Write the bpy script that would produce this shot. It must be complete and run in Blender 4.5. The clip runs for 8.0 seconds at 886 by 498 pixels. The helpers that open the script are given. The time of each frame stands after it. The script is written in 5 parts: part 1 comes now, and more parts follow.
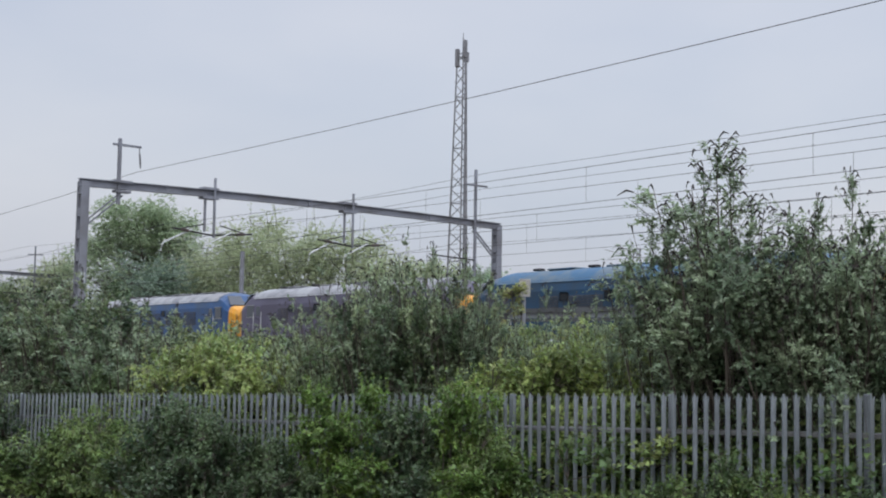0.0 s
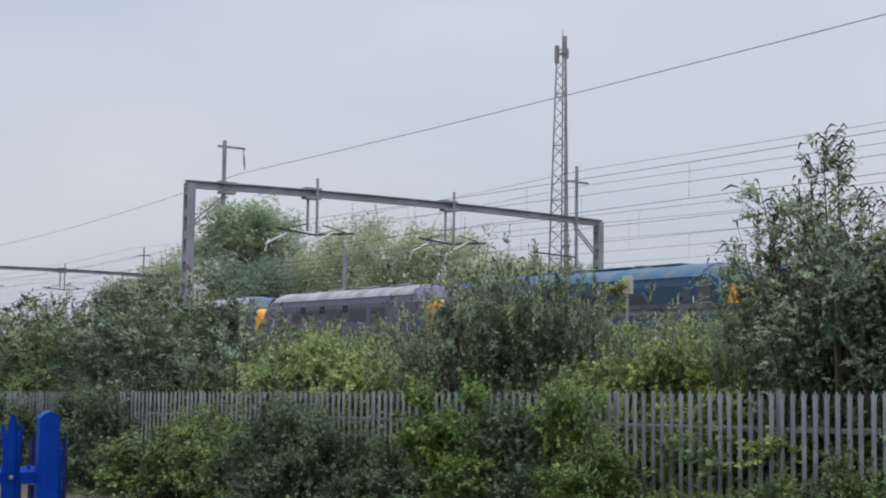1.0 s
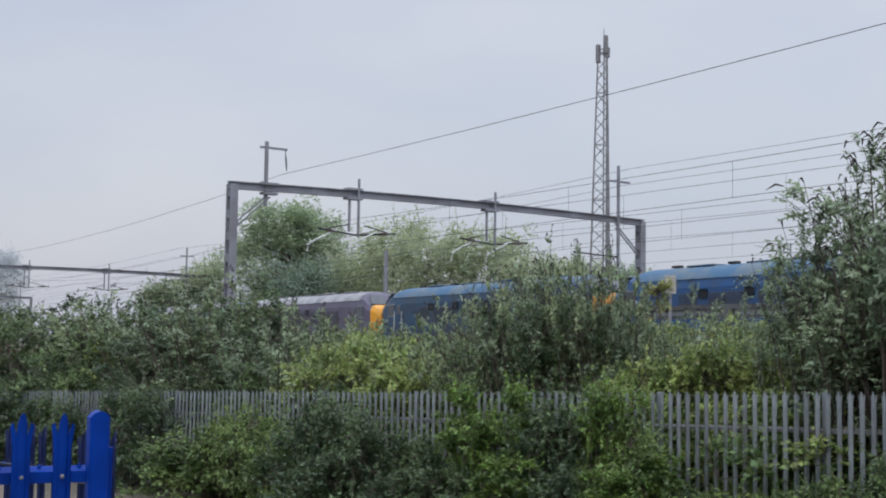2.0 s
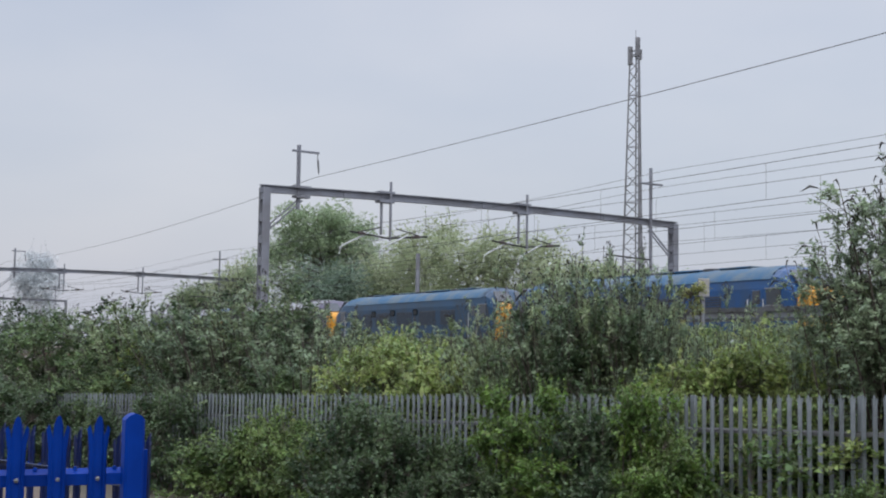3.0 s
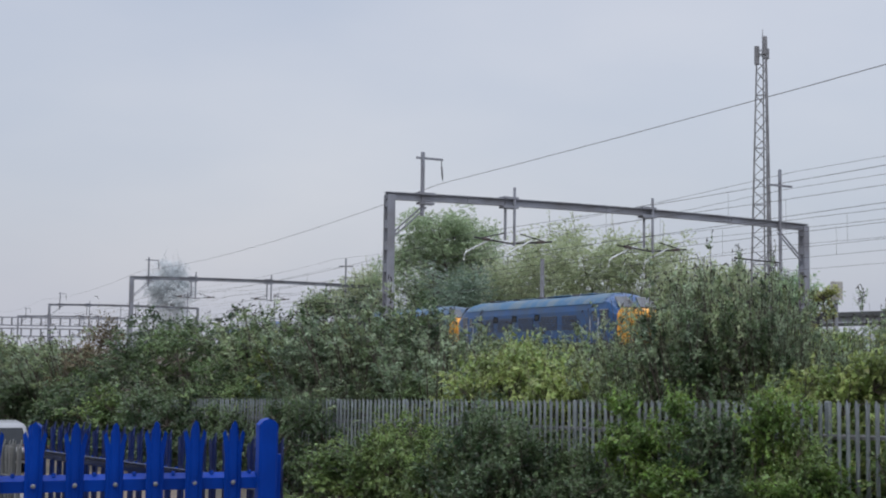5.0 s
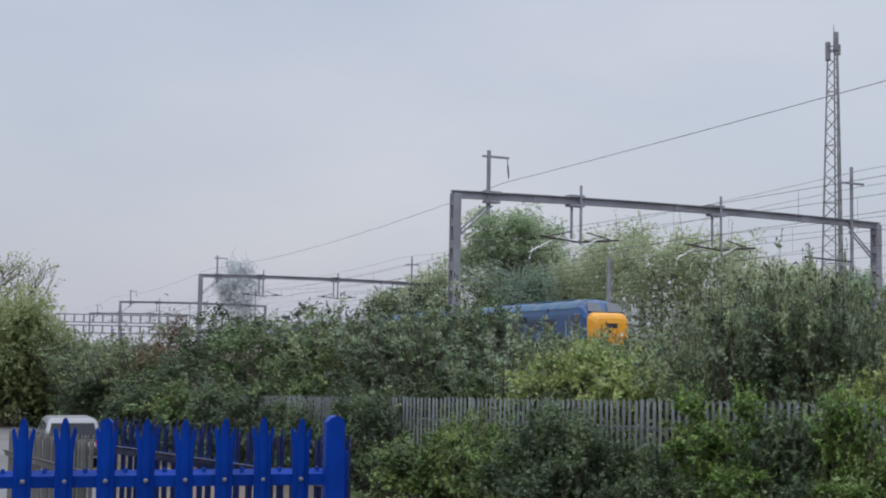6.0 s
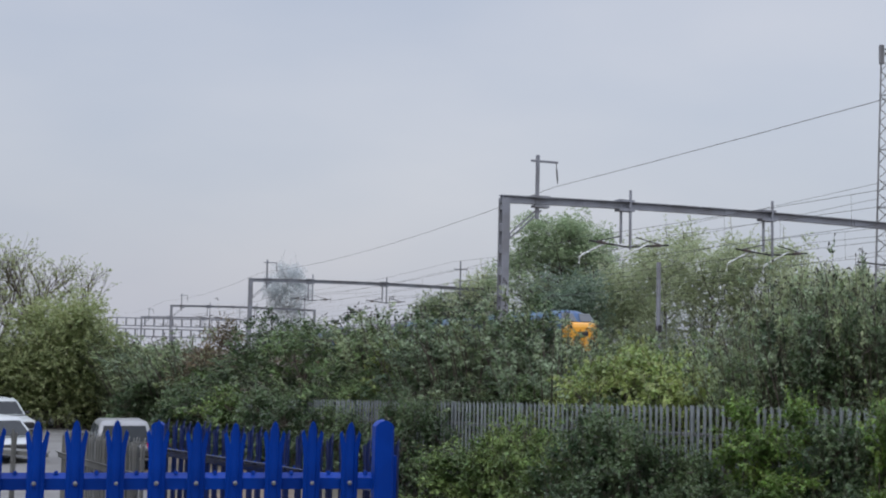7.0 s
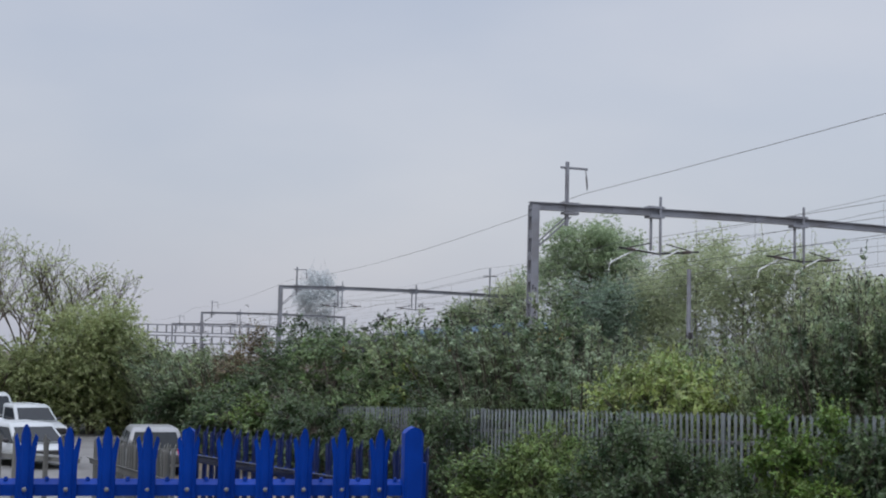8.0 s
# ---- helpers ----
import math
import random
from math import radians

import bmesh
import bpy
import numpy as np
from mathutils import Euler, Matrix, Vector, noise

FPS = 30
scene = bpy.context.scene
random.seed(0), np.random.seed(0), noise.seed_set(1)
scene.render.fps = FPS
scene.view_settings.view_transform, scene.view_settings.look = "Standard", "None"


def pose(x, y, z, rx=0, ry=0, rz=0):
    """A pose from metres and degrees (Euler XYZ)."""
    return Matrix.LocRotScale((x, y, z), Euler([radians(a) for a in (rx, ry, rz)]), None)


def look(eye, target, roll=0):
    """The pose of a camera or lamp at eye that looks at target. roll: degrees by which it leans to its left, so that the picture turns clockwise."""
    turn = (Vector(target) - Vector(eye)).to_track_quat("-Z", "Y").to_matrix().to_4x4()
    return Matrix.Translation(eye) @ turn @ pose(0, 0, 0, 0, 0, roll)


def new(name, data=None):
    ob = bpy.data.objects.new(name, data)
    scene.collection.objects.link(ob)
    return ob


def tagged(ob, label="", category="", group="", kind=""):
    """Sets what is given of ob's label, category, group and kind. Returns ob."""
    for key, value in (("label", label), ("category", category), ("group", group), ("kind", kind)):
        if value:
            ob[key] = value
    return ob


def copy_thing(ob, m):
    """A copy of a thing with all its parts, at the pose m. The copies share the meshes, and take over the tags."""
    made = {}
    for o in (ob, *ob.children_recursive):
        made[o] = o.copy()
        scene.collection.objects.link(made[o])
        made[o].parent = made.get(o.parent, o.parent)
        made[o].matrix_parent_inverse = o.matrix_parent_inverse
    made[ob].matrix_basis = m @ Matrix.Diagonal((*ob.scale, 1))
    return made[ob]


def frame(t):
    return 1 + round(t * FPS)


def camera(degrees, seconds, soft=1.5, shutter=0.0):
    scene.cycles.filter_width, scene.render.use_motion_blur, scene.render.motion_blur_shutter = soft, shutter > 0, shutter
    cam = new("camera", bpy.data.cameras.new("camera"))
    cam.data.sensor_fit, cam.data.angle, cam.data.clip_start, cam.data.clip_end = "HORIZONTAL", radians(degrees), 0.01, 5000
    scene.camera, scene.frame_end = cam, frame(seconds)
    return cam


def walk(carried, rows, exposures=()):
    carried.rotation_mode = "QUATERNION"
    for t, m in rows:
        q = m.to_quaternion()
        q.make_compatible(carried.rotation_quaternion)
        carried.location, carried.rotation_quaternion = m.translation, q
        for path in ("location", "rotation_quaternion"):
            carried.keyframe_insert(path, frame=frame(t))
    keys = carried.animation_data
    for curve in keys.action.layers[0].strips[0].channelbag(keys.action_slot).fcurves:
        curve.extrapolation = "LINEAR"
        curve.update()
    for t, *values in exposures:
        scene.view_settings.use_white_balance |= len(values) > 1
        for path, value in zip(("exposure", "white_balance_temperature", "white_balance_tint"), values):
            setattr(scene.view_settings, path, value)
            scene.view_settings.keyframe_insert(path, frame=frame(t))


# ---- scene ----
# ---- camera ----
YAW = 36.7                                  # heading of the railway, degrees left of the y axis
EYE = 2.67
SIN, COS = math.sin(radians(YAW)), math.cos(radians(YAW))


def rail(s, p, z=0.0):
    """World place from metres along the railway, metres across it and height."""
    return Vector((-SIN * s + COS * p, COS * s + SIN * p, z))


cam = camera(38.0, 8.0, soft=2.0)
# seconds, sideways shift, yaw, pitch, roll
PATH = [
    (0.0, 0.010, 0.000, 4.518, -1.011), (0.1, 0.007, 1.236, 4.510, -0.912), (0.2, 0.004, 2.090, 4.500, -0.840), (0.3, 0.002, 2.646, 4.490, -0.790),
    (0.4, 0.001, 3.134, 4.482, -0.750), (0.5, 0.000, 3.528, 4.474, -0.721), (0.7, -0.001, 4.017, 4.420, -0.770), (1.0, -0.002, 4.516, 4.347, -0.844),
    (1.5, -0.018, 5.501, 4.310, -0.864), (3.0, -0.031, 7.752, 4.433, -0.895), (3.5, -0.033, 8.638, 4.544, -0.852),
    (4.0, -0.036, 9.739, 4.591, -0.805), (4.5, -0.040, 11.455, 4.620, -0.774), (5.0, -0.048, 13.293, 4.601, -0.757),
    (6.5, -0.052, 17.369, 4.514, -1.202), (7.0, -0.052, 18.366, 4.651, -1.281), (7.5, -0.052, 19.071, 4.866, -1.341),
    (8.0, -0.052, 19.674, 4.930, -1.353)]
walk(cam, [(t, pose(x, 0.0, EYE, 90 + pitch, roll, yaw)) for t, x, yaw, pitch, roll in PATH], exposures=[(0.0, 0.09), (1.5, 0.08), (3.5, 0.06), (5.0, 0.03), (6.5, 0.0), (8.0, -0.04)])

# ---- world and sun ----
world = bpy.data.worlds.new("overcast_sky")
scene.world = world
world.use_nodes = True
wn, wl = world.node_tree.nodes, world.node_tree.links
wn.clear()
sky = wn.new("ShaderNodeTexSky")
sky.sky_type, sky.sun_disc = "NISHITA", False
sky.sun_elevation, sky.sun_rotation = radians(48), radians(200)
sky.air_density, sky.dust_density = 1.5, 4.0
sky_level = wn.new("ShaderNodeBackground")
sky_level.inputs["Strength"].default_value = 0.03
wl.new(sky.outputs[0], sky_level.inputs["Color"])
way = wn.new("ShaderNodeTexCoord")
stretch = wn.new("ShaderNodeMapping")
stretch.inputs["Scale"].default_value = (1.0, 1.0, 2.6)
wl.new(way.outputs["Generated"], stretch.inputs["Vector"])
cloud = wn.new("ShaderNodeTexNoise")
cloud.inputs["Scale"].default_value, cloud.inputs["Detail"].default_value = 2.3, 5.0
cloud.inputs["Roughness"].default_value = 0.45
wl.new(stretch.outputs[0], cloud.inputs["Vector"])
ramp = wn.new("ShaderNodeValToRGB")
ramp.color_ramp.elements[0].position, ramp.color_ramp.elements[0].color = 0.30, (0.475, 0.525, 0.655, 1)
ramp.color_ramp.elements[1].position, ramp.color_ramp.elements[1].color = 0.68, (0.625, 0.64, 0.725, 1)
wl.new(cloud.outputs[0], ramp.inputs[0])
cloud_level = wn.new("ShaderNodeBackground")
wl.new(ramp.outputs[0], cloud_level.inputs["Color"])
# an overcast sky is about three times brighter overhead than at the horizon
split = wn.new("ShaderNodeSeparateXYZ")
wl.new(way.outputs["Generated"], split.inputs[0])
rise = wn.new("ShaderNodeMapRange")
rise.interpolation_type = "SMOOTHSTEP"
rise.inputs["From Min"].default_value, rise.inputs["From Max"].default_value = 0.30, 0.95
rise.inputs["To Min"].default_value, rise.inputs["To Max"].default_value = 0.82, 3.4
wl.new(split.outputs["Z"], rise.inputs["Value"])
wl.new(rise.outputs[0], cloud_level.inputs["Strength"])
both = wn.new("ShaderNodeAddShader")
wl.new(sky_level.outputs[0], both.inputs[0])
wl.new(cloud_level.outputs[0], both.inputs[1])
wout = wn.new("ShaderNodeOutputWorld")
wl.new(both.outputs[0], wout.inputs[0])

sun = new("sun", bpy.data.lights.new("sun", "SUN"))
sun.data.energy, sun.data.angle, sun.data.color = 0.7, radians(25), (1.0, 0.97, 0.93)
sun.matrix_world = look((0, 0, 0), (-0.25, 0.62, -0.80))


# ---- materials ----
def material(name, colour, rough=0.6, metal=0.0, vary=0.25, scale=6.0, bump=0.15, bump_scale=60.0, second=None, island=0.0, through_light=0.0,
             random=0.0, specular=0.5):
    """A procedural surface: two noises mix the colour and a tinted second one, a fine one gives relief."""
    m = bpy.data.materials.new(name)
    m.use_nodes = True
    n, l = m.node_tree.nodes, m.node_tree.links
    bsdf = n["Principled BSDF"]
    bsdf.inputs["Roughness"].default_value = rough
    bsdf.inputs["Metallic"].default_value = metal
    bsdf.inputs["Specular IOR Level"].default_value = specular
    coord = n.new("ShaderNodeTexCoord")
    large = n.new("ShaderNodeTexNoise")
    large.inputs["Scale"].default_value, large.inputs["Detail"].default_value = scale, 4.0
    fine = n.new("ShaderNodeTexNoise")
    fine.inputs["Scale"].default_value, fine.inputs["Detail"].default_value = bump_scale, 3.0
    l.new(coord.outputs["Object"], large.inputs["Vector"])
    l.new(coord.outputs["Object"], fine.inputs["Vector"])
    dark = tuple(c * (1 - vary) for c in colour) if second is None else second
    mix = n.new("ShaderNodeMix")
    mix.data_type = "RGBA"
    mix.inputs["A"].default_value, mix.inputs["B"].default_value = (*dark, 1), (*colour, 1)
    span = n.new("ShaderNodeMapRange")
    span.inputs["From Min"].default_value, span.inputs["From Max"].default_value = 0.40, 0.60
    l.new(large.outputs[0], span.inputs[0])
    l.new(span.outputs[0], mix.inputs["Factor"])
    hsv = n.new("ShaderNodeHueSaturation")
    l.new(mix.outputs["Result"], hsv.inputs["Color"])
    spread = n.new("ShaderNodeMath")
    spread.operation = "MULTIPLY_ADD"
    spread.inputs[1].default_value, spread.inputs[2].default_value = 0.35 * vary + island + random, 1 - 0.5 * (0.35 * vary + island + random)
    if island:
        geo = n.new("ShaderNodeNewGeometry")
        l.new(geo.outputs["Random Per Island"], spread.inputs[0])
        tint = n.new("ShaderNodeMapRange")
        tint.inputs["To Min"].default_value, tint.inputs["To Max"].default_value = 0.475, 0.515
        l.new(geo.outputs["Random Per Island"], tint.inputs[0])
        l.new(tint.outputs[0], hsv.inputs["Hue"])
    elif random:
        info = n.new("ShaderNodeObjectInfo")
        l.new(info.outputs["Random"], spread.inputs[0])
    else:
        l.new(fine.outputs[0], spread.inputs[0])
    l.new(spread.outputs[0], hsv.inputs["Value"])
    l.new(hsv.outputs[0], bsdf.inputs["Base Color"])
    if bump:
        relief = n.new("ShaderNodeBump")
        relief.inputs["Strength"].default_value = bump
        relief.inputs["Distance"].default_value = 0.02
        l.new(fine.outputs[0], relief.inputs["Height"])
        l.new(relief.outputs[0], bsdf.inputs["Normal"])
    if through_light:
        thin = n.new("ShaderNodeBsdfTranslucent")
        l.new(hsv.outputs[0], thin.inputs["Color"])
        share = n.new("ShaderNodeMixShader")
        share.inputs[0].default_value = through_light
        out = n["Material Output"]
        l.new(bsdf.outputs[0], share.inputs[1])
        l.new(thin.outputs[0], share.inputs[2])
        l.new(share.outputs[0], out.inputs["Surface"])
    return m


def leaf_material(name, colour, second, island=0.8, thin=0.42):
    return material(name, colour, rough=0.45, vary=0.3, scale=1.1, bump=0.0, second=second, island=island, through_light=thin, specular=0.5)


M_GROUND = material("earth_and_grass", (0.120, 0.092, 0.070), rough=0.95, scale=0.6, bump=0.6, bump_scale=9.0, second=(0.070, 0.064, 0.045))
M_ASPHALT = material("worn_asphalt", (0.15, 0.15, 0.148), rough=0.9, scale=0.8, bump=0.3, bump_scale=80.0, vary=0.2)
M_BALLAST = material("grey_brown_ballast", (0.20, 0.18, 0.16), rough=0.95, scale=12.0, bump=1.0, bump_scale=25.0, vary=0.5)
M_STEEL = material("galvanised_steel", (0.215, 0.245, 0.265), rough=0.55, metal=0.35, vary=0.35, scale=1.5, bump=0.05, random=0.25)
M_GANTRY = material("weathered_grey_steel", (0.235, 0.25, 0.285), rough=0.6, metal=0.3, vary=0.35, scale=0.9, bump=0.05, second=(0.19, 0.195, 0.215))
M_MAST = material("dull_grey_mast_steel", (0.23, 0.235, 0.25), rough=0.6, metal=0.3, vary=0.3, scale=0.7, bump=0.05)
M_WIRE = material("dark_copper_wire", (0.10, 0.10, 0.105), rough=0.6, metal=0.5, vary=0.2, scale=0.3, bump=0.0)
M_BLUE = material("blue_gloss_paint", (0.0002, 0.036, 0.27), rough=0.45, specular=0.10, vary=0.3, scale=3.0, bump=0.04, bump_scale=40.0, random=0.12, second=(0.0002, 0.024, 0.19))
# blue of the return run and its wet rails, darkened for shade on the backs
M_BLUE_SHADED = material("shaded_blue_paint", (0.001, 0.012, 0.085), rough=0.28, vary=0.3, scale=3.0, bump=0.04, random=0.3)
M_WET = material("wet_shaded_blue_paint", (0.001, 0.010, 0.070), rough=0.10, specular=0.8, vary=0.3, scale=5.0, bump=0.03)
M_BOLT = material("zinc_bolt", (0.17, 0.18, 0.19), rough=0.5, metal=0.4, vary=0.3, bump=0.0)
M_GALV_DARK = material("dull_galvanised_steel", (0.14, 0.145, 0.14), rough=0.6, metal=0.3, vary=0.35, scale=2.0, bump=0.05, random=0.25)
# grey-green, and olive further down, have haze lightness put into their own hues
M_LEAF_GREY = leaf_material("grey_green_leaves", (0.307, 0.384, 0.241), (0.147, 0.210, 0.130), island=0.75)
M_LEAF_DARK = leaf_material("deep_green_leaves", (0.124, 0.184, 0.083), (0.047, 0.084, 0.041), island=0.8)
M_LEAF_MID = leaf_material("mid_green_leaves", (0.205, 0.295, 0.094), (0.100, 0.165, 0.058))
M_LEAF_BRIGHT = leaf_material("bright_green_leaves", (0.195, 0.305, 0.068), (0.085, 0.155, 0.040))
M_LEAF_YELLOW = leaf_material("yellow_green_leaves", (0.335, 0.410, 0.135), (0.180, 0.250, 0.085))
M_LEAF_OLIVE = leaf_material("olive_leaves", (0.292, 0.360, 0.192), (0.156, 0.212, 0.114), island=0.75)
M_LEAF_BROWN = leaf_material("russet_leaves", (0.185, 0.140, 0.085), (0.115, 0.105, 0.062))
# next three: tree leaf colours lightened to stand for haze over distance
M_LEAF_PALE = leaf_material("haze_paled_spring_leaves", (0.42, 0.48, 0.30), (0.35, 0.41, 0.255), island=0.15, thin=0.58)
M_LEAF_TREE = leaf_material("haze_paled_tree_leaves", (0.33, 0.45, 0.26), (0.22, 0.32, 0.21), island=0.35)
M_LEAF_GREEN = leaf_material("full_tree_leaves", (0.34, 0.43, 0.26), (0.26, 0.345, 0.21), island=0.2, thin=0.5)
# shade low in the broad tree's crown, put into a darker leaf colour
M_LEAF_SHADE = leaf_material("shaded_blue_green_leaves", (0.20, 0.28, 0.20), (0.15, 0.22, 0.165), island=0.15)
M_LEAF_MOSS = leaf_material("moss_green_leaves", (0.352, 0.405, 0.198), (0.255, 0.308, 0.146), island=0.3, thin=0.58)
# mist over the far poplar is put into this pale grey-blue leaf colour
M_LEAF_HAZE = leaf_material("haze_pale_far_leaves", (0.64, 0.67, 0.68), (0.58, 0.62, 0.64), island=0.1, thin=0.5)
M_LEAF_FRESH = leaf_material("fresh_shrub_leaves", (0.219, 0.310, 0.132), (0.113, 0.175, 0.079))
M_BLOSSOM = leaf_material("white_blossom", (0.62, 0.64, 0.58), (0.45, 0.48, 0.42), island=0.2)
M_ORANGE_LEAF = leaf_material("withered_yellow_leaves", (0.36, 0.38, 0.13), (0.24, 0.27, 0.09))
M_SEED = material("dry_seed_heads", (0.036, 0.030, 0.027), rough=0.9, vary=0.4, scale=5.0, bump=0.0)
M_BARK = material("grey_brown_bark", (0.13, 0.105, 0.085), rough=0.95, vary=0.45, scale=4.0, bump=0.5, bump_scale=25.0)
M_TWIG = material("brown_stems", (0.100, 0.084, 0.068), rough=0.9, vary=0.4, scale=4.0, bump=0.2)
M_LOCO_BLUE = material("faded_rail_blue_paint", (0.016, 0.068, 0.185), rough=0.32, specular=0.3, vary=0.3, scale=0.8, bump=0.03, bump_scale=12.0, second=(0.030, 0.066, 0.135))
M_LOCO_TEAL = material("weathered_teal_blue_paint", (0.013, 0.052, 0.108), rough=0.32, specular=0.3, vary=0.3, scale=0.8, bump=0.03, bump_scale=12.0, second=(0.020, 0.046, 0.078))
M_LOCO_PURPLE = material("dull_violet_grey_paint", (0.085, 0.08, 0.125), rough=0.5, vary=0.3, scale=0.8, bump=0.03, second=(0.07, 0.065, 0.10))
M_ROOF_BLUE = material("dusty_blue_roof", (0.036, 0.105, 0.190), rough=0.6, specular=0.25, vary=0.3, scale=1.2, bump=0.05, second=(0.095, 0.135, 0.165))
M_ROOF_GREY = material("dusty_grey_roof", (0.27, 0.28, 0.29), rough=0.6, vary=0.4, scale=1.2, bump=0.05, second=(0.16, 0.165, 0.175))
M_YELLOW = material("warning_yellow_paint", (0.62, 0.28, 0.012), rough=0.4, vary=0.25, scale=2.0, bump=0.02, second=(0.55, 0.27, 0.02))
M_BLACK = material("sooty_black_paint", (0.025, 0.025, 0.027), rough=0.7, vary=0.4, scale=3.0, bump=0.1)
M_GRILLE = material("dark_grille", (0.045, 0.05, 0.06), rough=0.6, vary=0.4, scale=6.0, bump=0.1)
M_UNDER = material("brake_dust_underframe", (0.11, 0.10, 0.09), rough=0.85, vary=0.4, scale=3.0, bump=0.2)
M_GLASS = material("dark_window_glass", (0.02, 0.025, 0.03), rough=0.18, vary=0.1, bump=0.0, specular=0.14)
M_CAB_GLASS = material("pale_reflecting_cab_glass", (0.04, 0.05, 0.06), rough=0.15, vary=0.1, bump=0.0, specular=0.6)
M_WHITE = material("white_paint", (0.38, 0.41, 0.425), rough=0.35, vary=0.08, scale=1.5, bump=0.01)
M_SILVER = material("silver_grey_car_paint", (0.22, 0.23, 0.24), rough=0.3, metal=0.3, vary=0.1, scale=1.5, bump=0.0)
M_TYRE = material("black_rubber", (0.02, 0.02, 0.02), rough=0.85, vary=0.3, bump=0.1)
M_RED = material("red_lens", (0.45, 0.015, 0.015), rough=0.25, vary=0.1, bump=0.0)
M_LENS = material("clear_lamp_lens", (0.55, 0.57, 0.58), rough=0.15, vary=0.1, bump=0.0)
M_CONCRETE = material("weathered_concrete", (0.34, 0.335, 0.32), rough=0.85, vary=0.35, scale=1.5, bump=0.25, bump_scale=30.0)
M_INSULATOR = material("brown_glazed_insulator", (0.075, 0.058, 0.052), rough=0.3, vary=0.2, bump=0.0)
M_RUST = material("rusty_rail_steel", (0.17, 0.10, 0.065), rough=0.8, metal=0.2, vary=0.4, scale=5.0, bump=0.1)
M_BRICK = material("dark_bridge_steel", (0.09, 0.095, 0.10), rough=0.7, vary=0.35, scale=1.5, bump=0.1)


# ---- mesh helpers ----
class Shape:
    """Collects faces for one mesh."""

    def __init__(self):
        self.v, self.f = [], []

    def add(self, verts, faces, m=None):
        k = len(self.v)
        self.v += [tuple(m @ Vector(a)) if m else tuple(a) for a in verts]
        self.f += [tuple(i + k for i in f) for f in faces]
        return self

    def box(self, c, size, m=None, bevel=0.0):
        """A box with its long edges chamfered."""
        x, y, z = (d / 2 for d in size)
        if bevel <= 0:
            v = [(a, b, d) for d in (-z, z) for a, b in ((-x, -y), (x, -y), (x, y), (-x, y))]
            f = [(3, 2, 1, 0), (4, 5, 6, 7), (0, 1, 5, 4), (1, 2, 6, 5), (2, 3, 7, 6), (3, 0, 4, 7)]
        else:
            e = bevel
            ring = [(-x + e, -y), (x - e, -y), (x, -y + e), (x, y - e), (x - e, y), (-x + e, y), (-x, y - e), (-x, -y + e)]
            inner = [(a * (1 - e / x), b * (1 - e / y)) for a, b in ring]
            v = [(a, b, -z) for a, b in inner] + [(a, b, -z + e) for a, b in ring] + [(a, b, z - e) for a, b in ring] + [(a, b, z) for a, b in inner]
            f = [tuple(range(7, -1, -1)), tuple(range(24, 32))]
            f += [(8 * r + i, 8 * r + (i + 1) % 8, 8 * r + 8 + (i + 1) % 8, 8 * r + 8 + i) for r in range(3) for i in range(8)]
        t = Matrix.Translation(c)
        return self.add(v, f, m @ t if m else t)

    def tube(self, points, radii, sides=6, caps=True):
        """A tapered tube through points."""
        pts = [Vector(p) for p in points]
        if not isinstance(radii, (list, tuple)):
            radii = [radii] * len(pts)
        v, f = [], []
        for i, p in enumerate(pts):
            d = (pts[min(i + 1, len(pts) - 1)] - pts[max(i - 1, 0)]).normalized()
            side = d.cross(Vector((0, 0, 1)) if abs(d.z) < 0.95 else Vector((1, 0, 0))).normalized()
            up = side.cross(d)
            for k in range(sides):
                a = 2 * math.pi * (k + 0.5) / sides
                v.append(p + (side * math.cos(a) + up * math.sin(a)) * radii[i])
        for i in range(len(pts) - 1):
            f += [(i * sides + k, i * sides + (k + 1) % sides, (i + 1) * sides + (k + 1) % sides, (i + 1) * sides + k) for k in range(sides)]
        if caps:
            f += [tuple(range(sides - 1, -1, -1)), tuple(range(len(v) - sides, len(v)))]
        return self.add(v, f)

    def bar(self, a, b, w, h):
        """A square-cut bar from a to b."""
        a, b = Vector(a), Vector(b)
        d = b - a
        turn = d.to_track_quat("X", "Z").to_matrix().to_4x4()
        return self.box((0, 0, 0), (d.length, w, h), Matrix.Translation((a + b) / 2) @ turn)

    def loft(self, rings, caps=True):
        n = len(rings[0])
        v = [p for r in rings for p in r]
        f = [(i * n + k, i * n + (k + 1) % n, (i + 1) * n + (k + 1) % n, (i + 1) * n + k) for i in range(len(rings) - 1) for k in range(n)]
        if caps:
            f += [tuple(range(n - 1, -1, -1)), tuple(range(len(v) - n, len(v)))]
        return self.add(v, f)

    def mesh(self, name, mat, smooth=False):
        me = bpy.data.meshes.new(name)
        me.from_pydata(self.v, [], self.f)
        me.materials.append(mat)
        if smooth:
            me.shade_smooth()
        return me


def part(name, shape, mat, parent=None, label="", m=None, smooth=False):
    """Links a Shape, or a mesh made before, as one object under a thing or part."""
    me = shape.mesh(name, mat, smooth) if isinstance(shape, Shape) else shape
    ob = new(name, me)
    if parent is not None:
        ob.parent = parent
    if m is not None:
        ob.matrix_basis = m
    if label:
        tagged(ob, label)
    return ob


def thing(name, label, category, m=None, group="", kind=""):
    ob = new(name)
    ob.empty_display_size = 0.2
    if m is not None:
        ob.matrix_basis = m
    return tagged(ob, label, category, group, kind)


def smoothstep(a, b, x):
    t = min(max((x - a) / (b - a), 0.0), 1.0)
    return t * t * (3 - 2 * t)


RAIL_Z = 2.05


